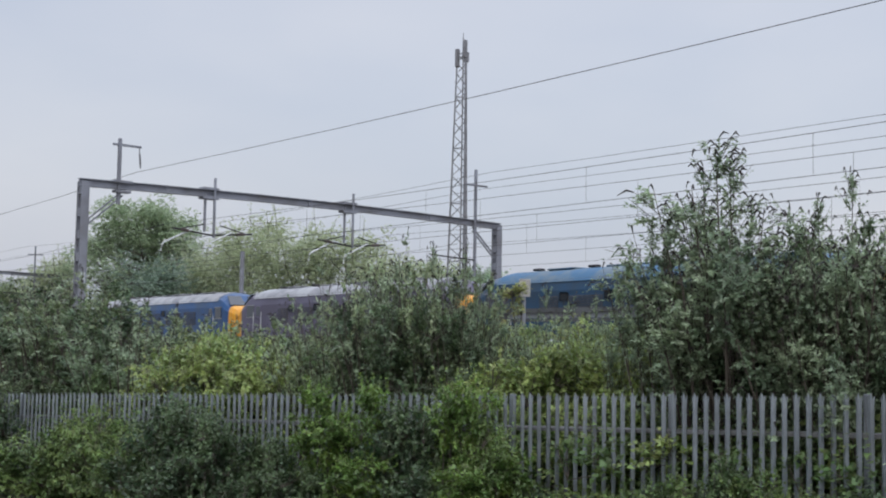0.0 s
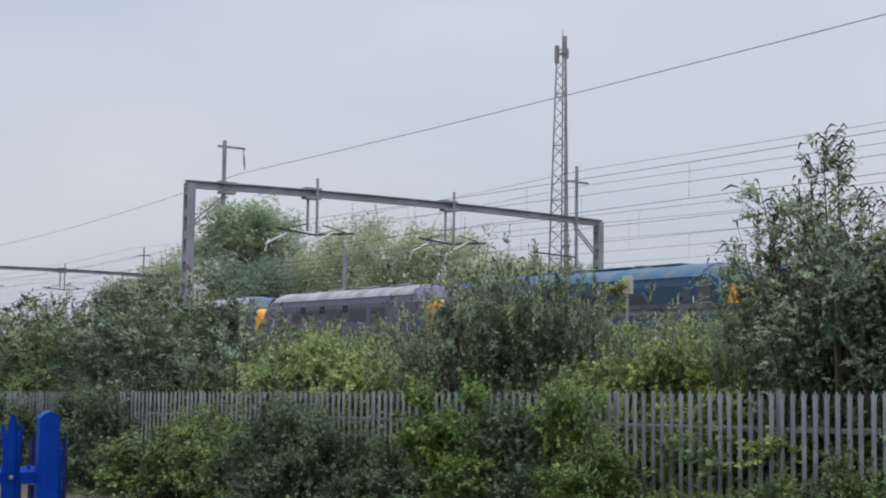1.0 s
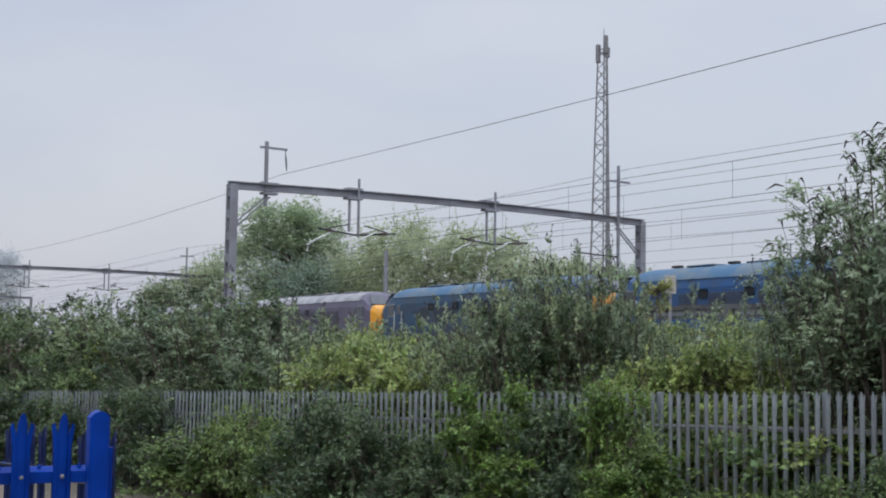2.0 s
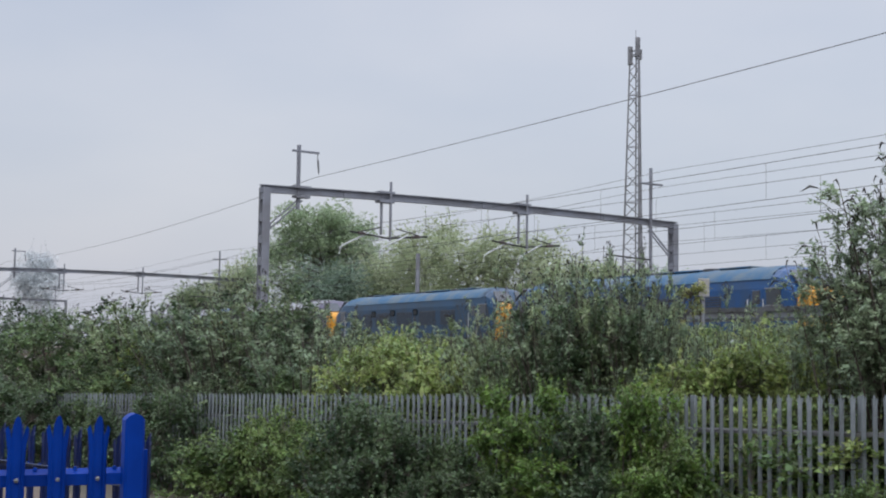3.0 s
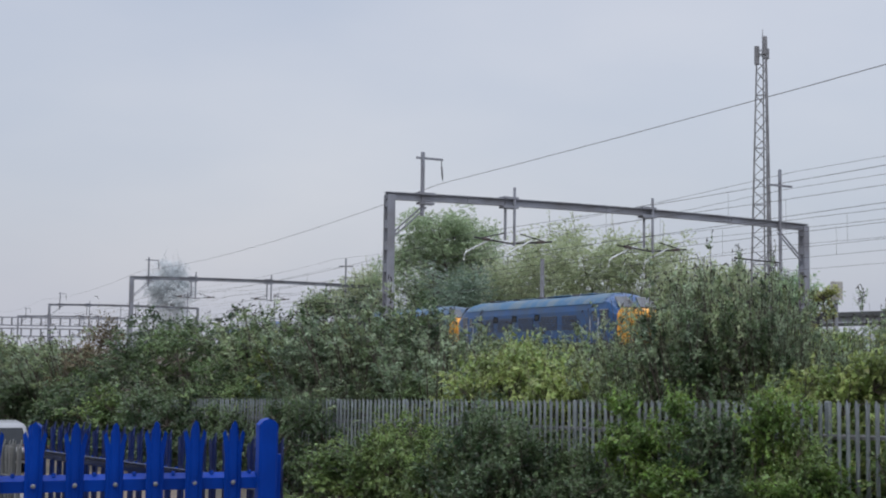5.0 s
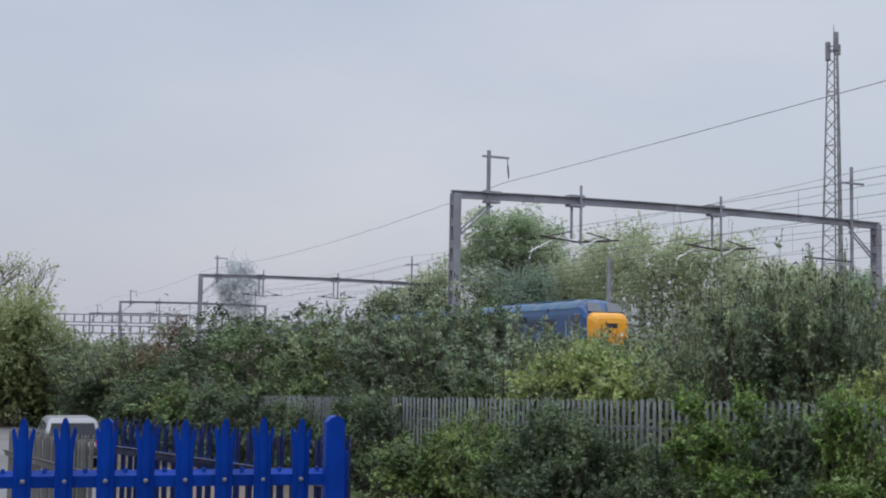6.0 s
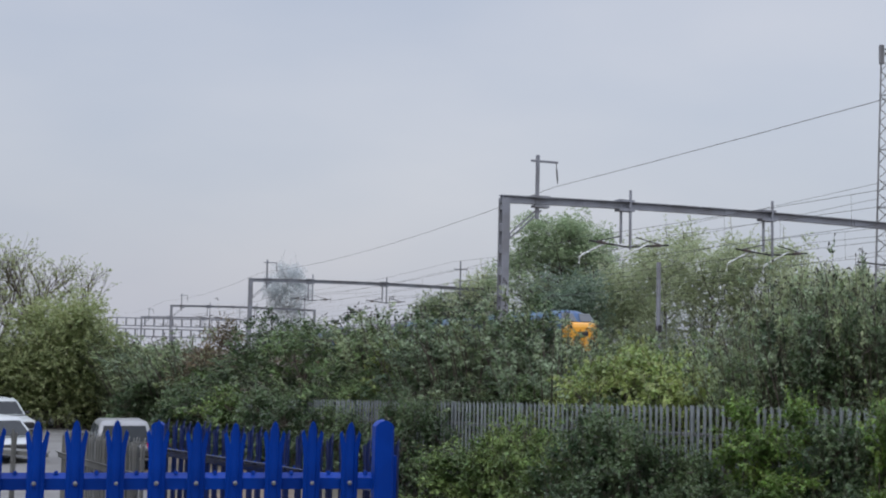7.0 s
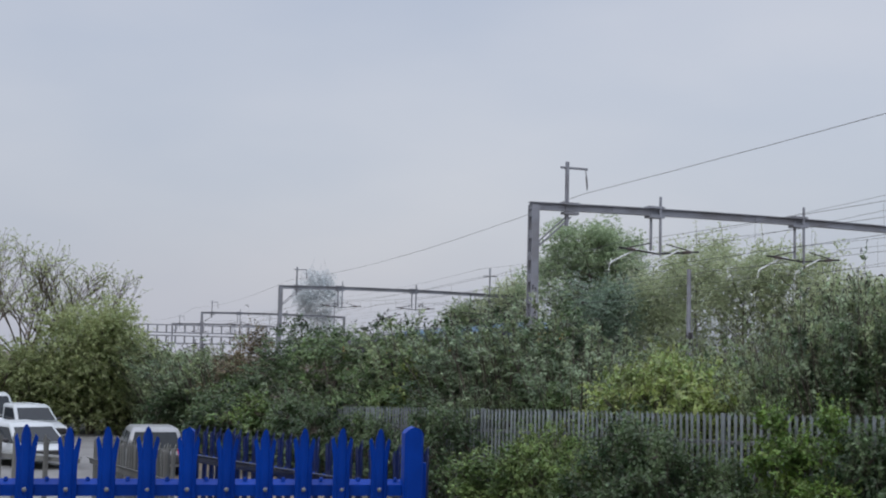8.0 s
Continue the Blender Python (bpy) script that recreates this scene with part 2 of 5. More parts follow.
def rail_z(s):
    """Height of the rail head: the line falls gently along its way."""
    return RAIL_Z + 0.05 - 0.006 * (min(max(s, -60.0), 240.0) - 45.0)


FALL_W, FALL_Z = (-40, 4, 8, 13, 18.4, 40, 90), (0.1, 0.0, -0.18, -0.38, -0.55, -0.85, -1.0)


def fence_p(s):
    return 13.5 - (max(min(s, 60.0), -60.0) - 9.5) * 0.204


def ground_z(x, y):
    """Height of the ground: it falls gently away, rises over the bank to the railway and drops again beyond it."""
    s, p = -SIN * x + COS * y, COS * x + SIN * y
    low = float(np.interp(-0.7071 * x + 0.7071 * y, FALL_W, FALL_Z))
    foot = fence_p(s) + 0.8
    z = low + (rail_z(s) - 0.55 - low) * smoothstep(foot, 19.0, p)
    return z + (0.3 - z) * smoothstep(46.5, 53.0, p)


# ---- ground, railway bed ----
def grid_sheet(name, mat, ss, pp, lift, label, category, height=None):
    v = []
    for s in ss:
        for p in pp:
            q = rail(s, p)
            z = ground_z(q.x, q.y) if height is None else height(s, p)
            v.append((q.x, q.y, z + lift))
    n = len(pp)
    f = [(i * n + k, i * n + k + 1, (i + 1) * n + k + 1, (i + 1) * n + k) for i in range(len(ss) - 1) for k in range(n - 1)]
    ob = part(name, Shape().add(v, [t[::-1] for t in f]), mat, smooth=True)
    return tagged(ob, label, category, kind="structure")


SS = [-3000, -800, -200, -80] + list(range(-40, 80, 2)) + [80, 90, 100, 120, 140, 170, 210, 260, 340, 500, 900, 3500]
PP = [-3000, -800, -200, -80, -40, -25, -15] + [x * 0.8 for x in range(-15, 70)] + [58, 64, 75, 90, 120, 200, 400, 1000, 3500]
grid_sheet("ground", M_GROUND, SS, PP, 0.0, "brown earth and rough weeds rising to a railway bank", "ground")
grid_sheet("car_park", M_ASPHALT, [12 + 2 * k for k in range(40)], [-30 + 1.5 * k for k in range(23)], 0.03, "pale worn asphalt of a car park", "car park",
           lambda s, p: min(ground_z(*rail(s, p)[:2]), float(np.interp(-0.7071 * rail(s, p).x + 0.7071 * rail(s, p).y, FALL_W, FALL_Z))))

TRACKS = (24.0, 27.6, 31.3, 34.9, 39.4)


def make_track(p):
    stops = (-60.0, 20.0, 100.0, 170.0, 240.0, 420.0)
    t = thing("railway_track", "rusty running rails on grey brown stone ballast", "railway track", Matrix.Translation(rail(0, p)) @ pose(0, 0, 0, 0, 0, 90 + YAW), "railway tracks", "structure")
    bed = Shape()
    bed.loft([[(s, -1.78, rail_z(s) - 0.62), (s, 1.78, rail_z(s) - 0.62), (s, 1.4, rail_z(s) - 0.16), (s, -1.4, rail_z(s) - 0.16)] for s in stops])
    part("ballast", bed, M_BALLAST, t)
    for y in (-0.745, 0.745):
        part("running_rail", Shape().loft([[(s, y - 0.07, rail_z(s) - 0.16), (s, y + 0.07, rail_z(s) - 0.16), (s, y + 0.035, rail_z(s)), (s, y - 0.035, rail_z(s))] for s in stops]), M_RUST, t)
    tie = Shape().box((0, 0, -0.19), (0.26, 2.5, 0.14), bevel=0.02).mesh("sleeper", M_CONCRETE)
    rest = Shape()
    for k in range(90):
        s = -5 + 0.65 * k
        if p == TRACKS[0] and k < 60:
            part("sleeper", tie, M_CONCRETE, t, m=pose(s, 0, rail_z(s)))
        else:
            rest.box((s, 0, rail_z(s) - 0.19), (0.26, 2.5, 0.14))
    tagged(part("sleepers", rest, M_CONCRETE, t), kind="stuff")


for p in TRACKS:
    make_track(p)


# ---- overhead line gantries ----
WIDTH, BEAM_Z = 23.3, 9.30
# across the gantry: (offset from the near leg, top above beam, two tubes)
DROPS = (5.95, 13.55)


def camber(x):
    """Slight upward bow of the beam."""
    return 0.14 * max(0.0, 1 - (2 * x / WIDTH - 1) ** 2)


def make_gantry(m):
    """Portal over the tracks; local x runs along the beam away from the near leg, z is true height."""
    g = thing("overhead_line_gantry", "grey steel portal gantry spanning several electrified tracks", "gantry", m, "overhead line gantries")
    base = 1.2
    for x, name in ((0.0, "leg"), (WIDTH, "leg")):
        leg = Shape()
        for dy in (-0.19, 0.19):
            leg.box((x, dy, (base + BEAM_Z) / 2), (0.34, 0.06, BEAM_Z - base))
        for k in range(9):
            leg.box((x, 0, base + 0.4 + k * 0.92), (0.28, 0.32, 0.34))
        leg.box((x, 0, base + 0.1), (0.7, 0.7, 0.2))
        part(name, leg, M_GANTRY, g)
    beam = Shape()
    section = ((-0.13, -0.165), (0.13, -0.165), (0.13, -0.13), (0.018, -0.13), (0.018, 0.13), (0.13, 0.13), (0.13, 0.165), (-0.13, 0.165), (-0.13, 0.13), (-0.018, 0.13), (-0.018, -0.13), (-0.13, -0.13))
    cuts = [-0.2 + (WIDTH + 0.4) * k / 8 for k in range(9)]
    beam.loft([[(x, y, BEAM_Z - 0.05 + camber(x) + z) for y, z in section] for x in cuts])
    for k in range(3):
        beam.box((4.0 + k * 7.4, 0, BEAM_Z - 0.05 + camber(4.0 + k * 7.4)), (0.5, 0.10, 0.27))
    part("beam", beam, M_GANTRY, g)
    for x0, x1 in ((0.15, 1.75), (WIDTH - 0.15, WIDTH - 1.75)):
        brace = Shape()
        for dz in (0.0, 0.20):
            brace.bar((x0, 0, BEAM_Z - 1.82 + dz), (x1, 0, BEAM_Z - 0.42 + dz), 0.07, 0.055)
        for u in (0.08, 0.92):
            x, z = x0 + (x1 - x0) * u, BEAM_Z - 1.82 + 1.40 * u
            brace.bar((x, 0, z), (x, 0, z + 0.20), 0.06, 0.05)
        part("brace", brace, M_GANTRY, g)
    # tall post with a feeder arm over the near leg
    post = part("feeder_post", Shape().box((1.55, 0.0, BEAM_Z + 0.57), (0.13, 0.13, 2.76)), M_GANTRY, g)
    part("arm", Shape().box((1.88, 0, BEAM_Z + 1.69), (1.28, 0.08, 0.09)), M_GANTRY, post)
    part("insulator", Shape().tube([(2.45, 0, BEAM_Z + 1.66), (2.46, 0, BEAM_Z + 1.40), (2.47, 0, BEAM_Z + 1.38), (2.51, 0, BEAM_Z + 0.98), (2.52, 0, BEAM_Z + 0.78)], [0.022, 0.022, 0.045, 0.045, 0.022], 6), M_MAST, post, "grey insulator rod")
    part("clamp", Shape().box((1.7, 0, BEAM_Z + 0.14), (0.8, 0.36, 0.10)).box((1.7, 0, BEAM_Z - 0.27), (0.7, 0.36, 0.10)), M_GANTRY, g)
    for x in DROPS:
        top = BEAM_Z + camber(x)
        drop = Shape()
        drop.tube([(x - 0.26, 0.0, top), (x - 0.26, 0.0, top - 1.75)], 0.062, 8)
        drop.tube([(x + 0.12, -0.16, top + 0.62), (x + 0.12, -0.16, top - 2.0)], 0.062, 8)
        d = part("drop_tube", drop, M_GANTRY, g)
        part("clamp", Shape().box((x - 0.08, 0, top + 0.14), (0.78, 0.44, 0.10)).box((x - 0.08, 0, top - 0.27), (0.78, 0.44, 0.10)), M_GANTRY, d)
        for side in (-1, 1):
            arm = Shape().tube([(x, -0.16, top - 1.9), (x + side * 2.0, -0.3, top - 1.72)], 0.04, 6)
            arm.tube([(x + side * 0.4, -0.2, top - 1.45), (x + side * 1.6, -0.3, top - 1.72)], 0.025, 6)
            part("registration_arm", arm, M_BLACK, d)
            xa = x + side * 1.0
            steady = Shape().tube([(xa, -0.25, top - 1.70), (xa - 1.35, -0.3, top - 2.35), (xa - 1.45, -0.3, top - 2.45), (xa - 1.5, -0.3, top - 2.75)], 0.035, 6)
            part("steady_arm", steady, M_LENS, d, "pale grey steady arm")
            part("insulator", Shape().tube([(x + side * 1.2, -0.28, top - 1.79), (x + side * 1.6, -0.29, top - 1.75)], 0.07, 6), M_INSULATOR, d)
    far = part("feeder_post", Shape().box((WIDTH - 1.75, -0.2, BEAM_Z - 0.0), (0.12, 0.12, 5.5)), M_GANTRY, g)
    part("arm", Shape().box((WIDTH - 1.75, -0.25, BEAM_Z + 1.92), (1.5, 0.08, 0.10)), M_GANTRY, far)
    part("registration_arm", Shape().tube([(WIDTH - 1.75, -0.2, BEAM_Z - 1.95), (WIDTH - 4.8, -0.3, BEAM_Z - 1.85)], 0.04, 6), M_BLACK, far)
    part("number_plate", Shape().box((-0.02, -0.25, 5.30), (0.24, 0.03, 0.56)), M_WHITE, g, "small white plate")
    for z in (5.41, 5.20):
        part("plate_bar", Shape().box((-0.02, -0.268, z), (0.14, 0.01, 0.10)), M_BLACK, g, "dark bar on the plate")
    return g


def across(s, p, turn=0.0):
    """Pose of a gantry whose near leg stands at s, p and whose beam crosses the tracks."""
    q = rail(s, p)
    return Matrix.Translation(q) @ pose(0, 0, 0, 0, 0, YAW + turn)


gantry = make_gantry(across(50.6, 19.3, 4.6))
for s, p, turn in ((121.8, 20.9, 4.0), (207.0, 23.1, 2.0), (290.0, 26.0, 0.0)):
    copy_thing(gantry, across(s, p, turn))

# ---- overhead wires ----
SPANS = (-70.0, -12.0, 51.5, 122.5, 207.0, 290.0)


def wire_line(shape, p, z, sag, r, lean=0.0, spans=SPANS):
    for k, (a, b) in enumerate(zip(spans, spans[1:])):
        sag_here = sag if k > 1 else sag * 0.4
        pts = []
        for j in range(9):
            u = j / 8
            pts.append(rail(a + (b - a) * u, p + lean * (u - 0.5), z - sag_here * 4 * u * (1 - u)))
        shape.tube(pts, r, 4, caps=False)


def make_wires(p, k):
    w = thing("overhead_wires", "thin dark catenary and contact wires above a track", "overhead wires", None, "overhead wires")
    top, low = Shape(), Shape()
    wire_line(top, p, RAIL_Z + 6.0 + 0.12 * (k % 2), 0.75, 0.0095, 0.4 * (-1) ** k)
    wire_line(low, p, RAIL_Z + 4.75, 0.06, 0.0092, 0.4 * (-1) ** k)
    part("catenary_wire", top, M_WIRE, w)
    part("contact_wire", low, M_WIRE, w)
    for a, b in ((-12.0, 51.5), (51.5, 122.5)):
        for i in range(1, 8):
            u = (i + 0.2 * (k % 3)) / 8.4
            s = a + (b - a) * u
            q = p + 0.4 * (-1) ** k * (u - 0.5)
            z = RAIL_Z + 6.0 + 0.12 * (k % 2) - (0.75 if a > 50 else 0.30) * 4 * u * (1 - u)
            part("dropper", Shape().tube([rail(s, q, RAIL_Z + 4.72), rail(s, q, z)], 0.006, 4, caps=False), M_WIRE, w)


for k, p in enumerate(TRACKS):
    make_wires(p, k)
for p, z, sag in ((21.95, 10.02, 0.62), (41.2, 11.88, 0.5), (40.6, 10.95, 0.5)):
    w = Shape()
    wire_line(w, p, z, sag, 0.0115)
    tagged(part("feeder_wire", w, M_WIRE), "single thick feeder wire slung between gantry posts", "overhead wire", "feeder wires")


# ---- lattice mast ----
def make_mast(x, y, base, height):
    m = thing("lattice_mast", "tall slender grey lattice radio mast with antennas on top", "mast", pose(x, y, base, 0, 0, 25))
    wide, thin = 1.12, 0.42

    def corner(k, z):
        h = wide + (thin - wide) * z / height
        a = 2 * math.pi * k / 3 + 0.5
        return Vector((h * math.cos(a), h * math.sin(a), z))
    levels = [height * (1 - (1 - k / 24) ** 1.12) for k in range(25)]
    for k in range(3):
        part("leg", Shape().tube([corner(k, 0), corner(k, height)], [0.09, 0.06], 6), M_MAST, m)
        for i in range(24):
            a, b = levels[i], levels[i + 1]
            ends = (corner(k, a), corner((k + 1) % 3, b)) if i % 2 else (corner((k + 1) % 3, a), corner(k, b))
            part("lattice_bar", Shape().tube(ends, 0.036, 4), M_MAST, m)
        for i in range(0, 25, 4):
            part("ring_bar", Shape().tube([corner(k, levels[i]), corner((k + 1) % 3, levels[i])], 0.03, 4), M_MAST, m)
    part("ladder", Shape().tube([(0.1, 0.1, 0), (0.05, 0.05, height)], 0.055, 4).tube([(0.4, 0.15, 0), (0.25, 0.05, height)], 0.055, 4), M_MAST, m)
    for a, z, h in ((0.4, height - 0.2, 0.8), (2.6, height - 0.35, 1.4), (4.6, height + 0.25, 1.4)):
        part("antenna_panel", Shape().box((0.42 * math.cos(a), 0.42 * math.sin(a), z), (0.32, 0.28, h), bevel=0.05), M_MAST, m)
    part("lightning_rod", Shape().tube([(0, 0, height - 0.5), (0, 0, height + 1.55)], [0.06, 0.025], 6), M_MAST, m)


make_mast(0.0118 * 95, 95.0, 0.3, 24.6)


# ---- palisade fences ----
def pale_shape(h, splay=0.011):
    """One W-section pale with a pointed centre rib and two lower splayed ears."""
    s = Shape()

    def plate(cols):
        # cols: (x at foot, x at head, y front, height)
        v = []
        for x0, x1, y, top in cols:
            for dy in (0.0, 0.004):
                v += [(x0, y + dy, 0.05), (x0, y + dy, h - 0.15), (x1, y + dy, top)]
        n = len(cols)
        f = []
        for i in range(n - 1):
            a, b = 6 * i, 6 * (i + 1)
            for r in (0, 1):
                f += [(a + r, b + r, b + r + 1, a + r + 1), (b + 3 + r, a + 3 + r, a + 4 + r, b + 4 + r)]
            f += [(a + 2, b + 2, b + 5, a + 5), (b, a, a + 3, b + 3)]
        for e in (0, 6 * (n - 1)):
            f += [(e, e + 1, e + 4, e + 3), (e + 1, e + 2, e + 5, e + 4)]
        s.add(v, f)
    plate([(-0.022, -0.019, -0.004, h - 0.045), (-0.012, -0.010, -0.016, h - 0.012), (0.0, 0.0, -0.018, h), (0.012, 0.010, -0.016, h - 0.012), (0.022, 0.019, -0.004, h - 0.045)])
    plate([(-0.036, -0.036 - splay, 0.004, h - 0.055), (-0.030, -0.027 - splay * 0.8, -0.002, h - 0.040), (-0.021, -0.020, -0.003, h - 0.095)])
    plate([(0.021, 0.020, -0.003, h - 0.095), (0.030, 0.027 + splay * 0.8, -0.002, h - 0.040), (0.036, 0.036 + splay, 0.004, h - 0.055)])
    return s


def make_fence(start, end, z0, z1, height, mat, label, panel=2.75, pales=17, skip=(), bolts=False, lean=0.0, posts=True, group="", rail_drop=0.26, rail_mat=None):
    """A palisade run from start to end; the ground height goes from z0 to z1. Pales stand on the left side of the run, seen from its start."""
    a, b = Vector((*start, z0)), Vector((*end, z1))
    flat = Vector((b.x - a.x, b.y - a.y, 0))
    length = flat.length
    d = flat / length
    turn = math.degrees(math.atan2(d.y, d.x))
    f = thing("palisade_fence", label, "fence", Matrix.Translation(a) @ pose(0, 0, 0, 0, 0, turn), group)

    def fall(x):
        return (z1 - z0) * x / length
    pale = pale_shape(height).mesh("pale", mat)
    n = int(length / (panel / pales))
    rng = random.Random(int(length * 100))
    for k in range(n):
        x = (k + 0.5) * panel / pales
        if any(lo < x < hi for lo, hi in skip):
            continue
        part("pale", pale, mat, f, m=pose(x, -0.012, fall(x) + rng.uniform(-0.006, 0.006), rng.uniform(-0.3, 0.3), rng.uniform(-0.12, 0.12), 0))
    rails = [height - rail_drop, 0.36]
    for k in range(int(length / panel) + 1):
        x0, x1 = k * panel, min((k + 1) * panel, length)
        if x1 - x0 < 0.2:
            continue
        for h in rails:
            angle = ((0.019, -0.031), (0.025, -0.031), (0.025, 0.010), (0.058, 0.032), (0.054, 0.037), (0.019, 0.016))
            bar = Shape().loft([[(x, y, fall(x) + h + z) for y, z in angle] for x in (x0, x1)])
            part("rail", bar, rail_mat or mat, f)
    if posts:
        for k in range(int(length / panel) + 1):
            x = k * panel
            part("post", Shape().box((x, 0.075, fall(x) + (height - 0.02) / 2 - 0.2), (0.10, 0.055, height + 0.38), bevel=0.008), mat, f)
    if bolts:
        stud = Shape().loft([[(r * math.cos(t), -y, r * math.sin(t)) for t in [i * math.pi / 3 for i in range(6)]] for r, y in ((0.0105, 0.0), (0.0095, 0.005), (0.005, 0.008))]).mesh("bolt", M_BOLT)
        for k in range(n):
            x = (k + 0.5) * panel / pales
            part("bolt", stud, M_BOLT, f, m=pose(x, -0.031, fall(x) + rails[0]))
        nub = Shape().tube([(0, 0, 0), (0, 0, 0.014)], [0.010, 0.007], 6).mesh("bolt", M_BLUE)
        for k in range(n):
            part("bolt", nub, M_BLUE, f, m=pose((k + 1.0) * panel / pales, 0.045, fall((k + 1.0) * panel / pales) + rails[0] + 0.031))
    return f


# grey boundary fence at the foot of the bank
U = Vector((math.cos(radians(-41.45)), math.sin(radians(-41.45))))
F0 = Vector((1.02, 19.35))
lo, hi = F0 - U * 30.25, F0 + U * 11.0
make_fence(lo, hi, 1.02 - 2.4, 2.44 - 2.4, 2.4, M_STEEL, "galvanised steel palisade fence half hidden by brambles", rail_drop=0.52, rail_mat=M_GALV_DARK)
# blue fence: a front run to a corner, then a return run that leads away
FRONT = Vector((math.cos(radians(31.7)), math.sin(radians(31.7))))
B0 = Vector((-3.287, 4.515))
c0, c1 = B0 - FRONT * (0.081 + 0.162 * 26), B0 + FRONT * 1.44
make_fence(c0, c1, -0.04, -0.03, 2.4, M_BLUE, "glossy blue painted steel palisade fence with zinc bolts", bolts=True, posts=False)
b_end = Vector((-5.50, 9.22))
make_fence(Vector((-2.43, 6.47)), b_end, -0.17, -0.28, 2.38, M_BLUE_SHADED, "blue palisade fence leading away from the corner, coloured dark for shade", posts=False, bolts=True, rail_mat=M_WET)
make_fence(Vector((-4.75, 7.72)), Vector((-8.15, 11.7)), -0.29, -0.55, 2.34, M_GALV_DARK, "dull galvanised palisade fence beside the car park", posts=False)
make_fence(Vector((-16.2, 12.6)), Vector((-8.35, 11.75)), -0.40, -0.43, 2.2, M_GALV_DARK, "dull galvanised palisade fence along the car park", pales=12, posts=False)


def make_corner_post(x, y, z, h, w, turn, label):
    s = Shape()
    ring = [(-w / 2, 0.0), (-w / 2 + 0.012, -0.045), (w / 2 - 0.012, -0.045), (w / 2, 0.0), (w / 2, 0.06), (-w / 2, 0.06)]
    top = lambda a: h + 0.028 * (1 - (2 * a / w) ** 2) - 0.01
    cols = [-w / 2, -w / 2 + 0.012, -w / 4, 0, w / 4, w / 2 - 0.012, w / 2]
    front = [(a, (-0.045 if abs(a) < w / 2 - 0.001 else -0.033)) for a in cols]
    v = [(a, b, -0.3) for a, b in front] + [(a, b, top(a)) for a, b in front] + [(a, 0.045, -0.3) for a in cols] + [(a, 0.045, top(a)) for a in cols]
    n = len(cols)
    f = []
    for i in range(n - 1):
        f += [(i, i + 1, n + i + 1, n + i), (2 * n + i + 1, 2 * n + i, 3 * n + i, 3 * n + i + 1), (n + i, n + i + 1, 3 * n + i + 1, 3 * n + i)]
    f += [(0, n, 3 * n, 2 * n), (n - 1, 3 * n - 1, 4 * n - 1, 2 * n - 1)]
    s.add(v, f)
    post = thing("fence_post", label, "fence post", pose(x, y, z, 0, 0, turn))
    part("column", s, M_BLUE, post)
    part("base_plate", Shape().box((0, 0, 0.0), (0.22, 0.2, 0.03), bevel=0.008), M_BLUE, post)
    part("side_flange", Shape().box((w / 2 + 0.014, 0.05, h / 2 - 0.08), (0.03, 0.02, h - 0.12)), M_BLUE, post)


cp = B0 + FRONT * 1.435
make_corner_post(cp.x, cp.y, -0.04, 2.400, 0.082, 31.7, "stout blue steel corner post with a rounded top")
make_corner_post(b_end.x - 0.05, b_end.y + 0.05, -0.28, 2.33, 0.10, 20, "blue steel end post with a rounded top")

# ---- parapet, sign and cabinets by the line ----
par = thing("bridge_parapet", "dark steel bridge parapet with a grey lower panel beside the tracks", "parapet", Matrix.Translation(rail(0, 21.4)) @ pose(0, 0, 0, 0, 0, 90 + YAW))
part("top_rail", Shape().box((8, 0, 3.72), (36.0, 0.24, 0.11)), M_BRICK, par)
part("panel", Shape().box((8, 0.03, 3.60), (36.0, 0.06, 0.14)), M_GANTRY, par, "grey steel panel")
part("lower_rail", Shape().box((8, 0, 3.48), (36.0, 0.14, 0.08)), M_BRICK, par)
for k in range(13):
    part("parapet_post", Shape().box((-9.5 + 2.95 * k, 0.14, 2.42), (0.16, 0.16, 2.5)), M_BRICK, par)

q = rail(24.3, 20.6)
sg = thing("line_side_sign", "small pale sign on a grey post beside the railway", "sign", pose(q.x, q.y, 1.2, 0, 0, 10))
part("post", Shape().tube([(0, 0, 0), (0, 0, 3.1)], 0.04, 8), M_GANTRY, sg)
part("sign_plate", Shape().box((0, -0.05, 3.05), (0.28, 0.02, 0.44), bevel=0.008), M_CONCRETE, sg)

for s, p, z in ((36.4, 21.3, 2.62), (32.0, 21.5, 2.62)):
    q = rail(s, p)
    cb = thing("equipment_cabinet", "grey steel trackside equipment cabinet", "cabinet", pose(q.x, q.y, z - 1.2, 0, 0, YAW), "trackside cabinets")
    part("body", Shape().box((0, 0, 0.6), (0.9, 0.5, 1.2), bevel=0.02), M_STEEL, cb)
    part("lid", Shape().box((0, 0, 1.24), (1.0, 0.6, 0.06), bevel=0.015), M_CONCRETE, cb, "pale sloping lid")
    part("handle", Shape().box((0.2, -0.27, 0.65), (0.03, 0.03, 0.14)), M_BLACK, cb)


x, y = (-90.0 * math.sin(radians(8.95)), 90.0 * math.cos(radians(8.95)))
sp = thing("signal_post", "slim grey steel signal post beyond the tracks", "signal post", pose(x, y, 1.3, 0, 0, 20))
part("post", Shape().tube([(0, 0, 0), (0, 0, 8.0)], [0.17, 0.15], 8), M_GANTRY, sp)
part("signal_head", Shape().box((0.08, -0.2, 3.4), (0.24, 0.2, 0.5), bevel=0.04), M_BLACK, sp)
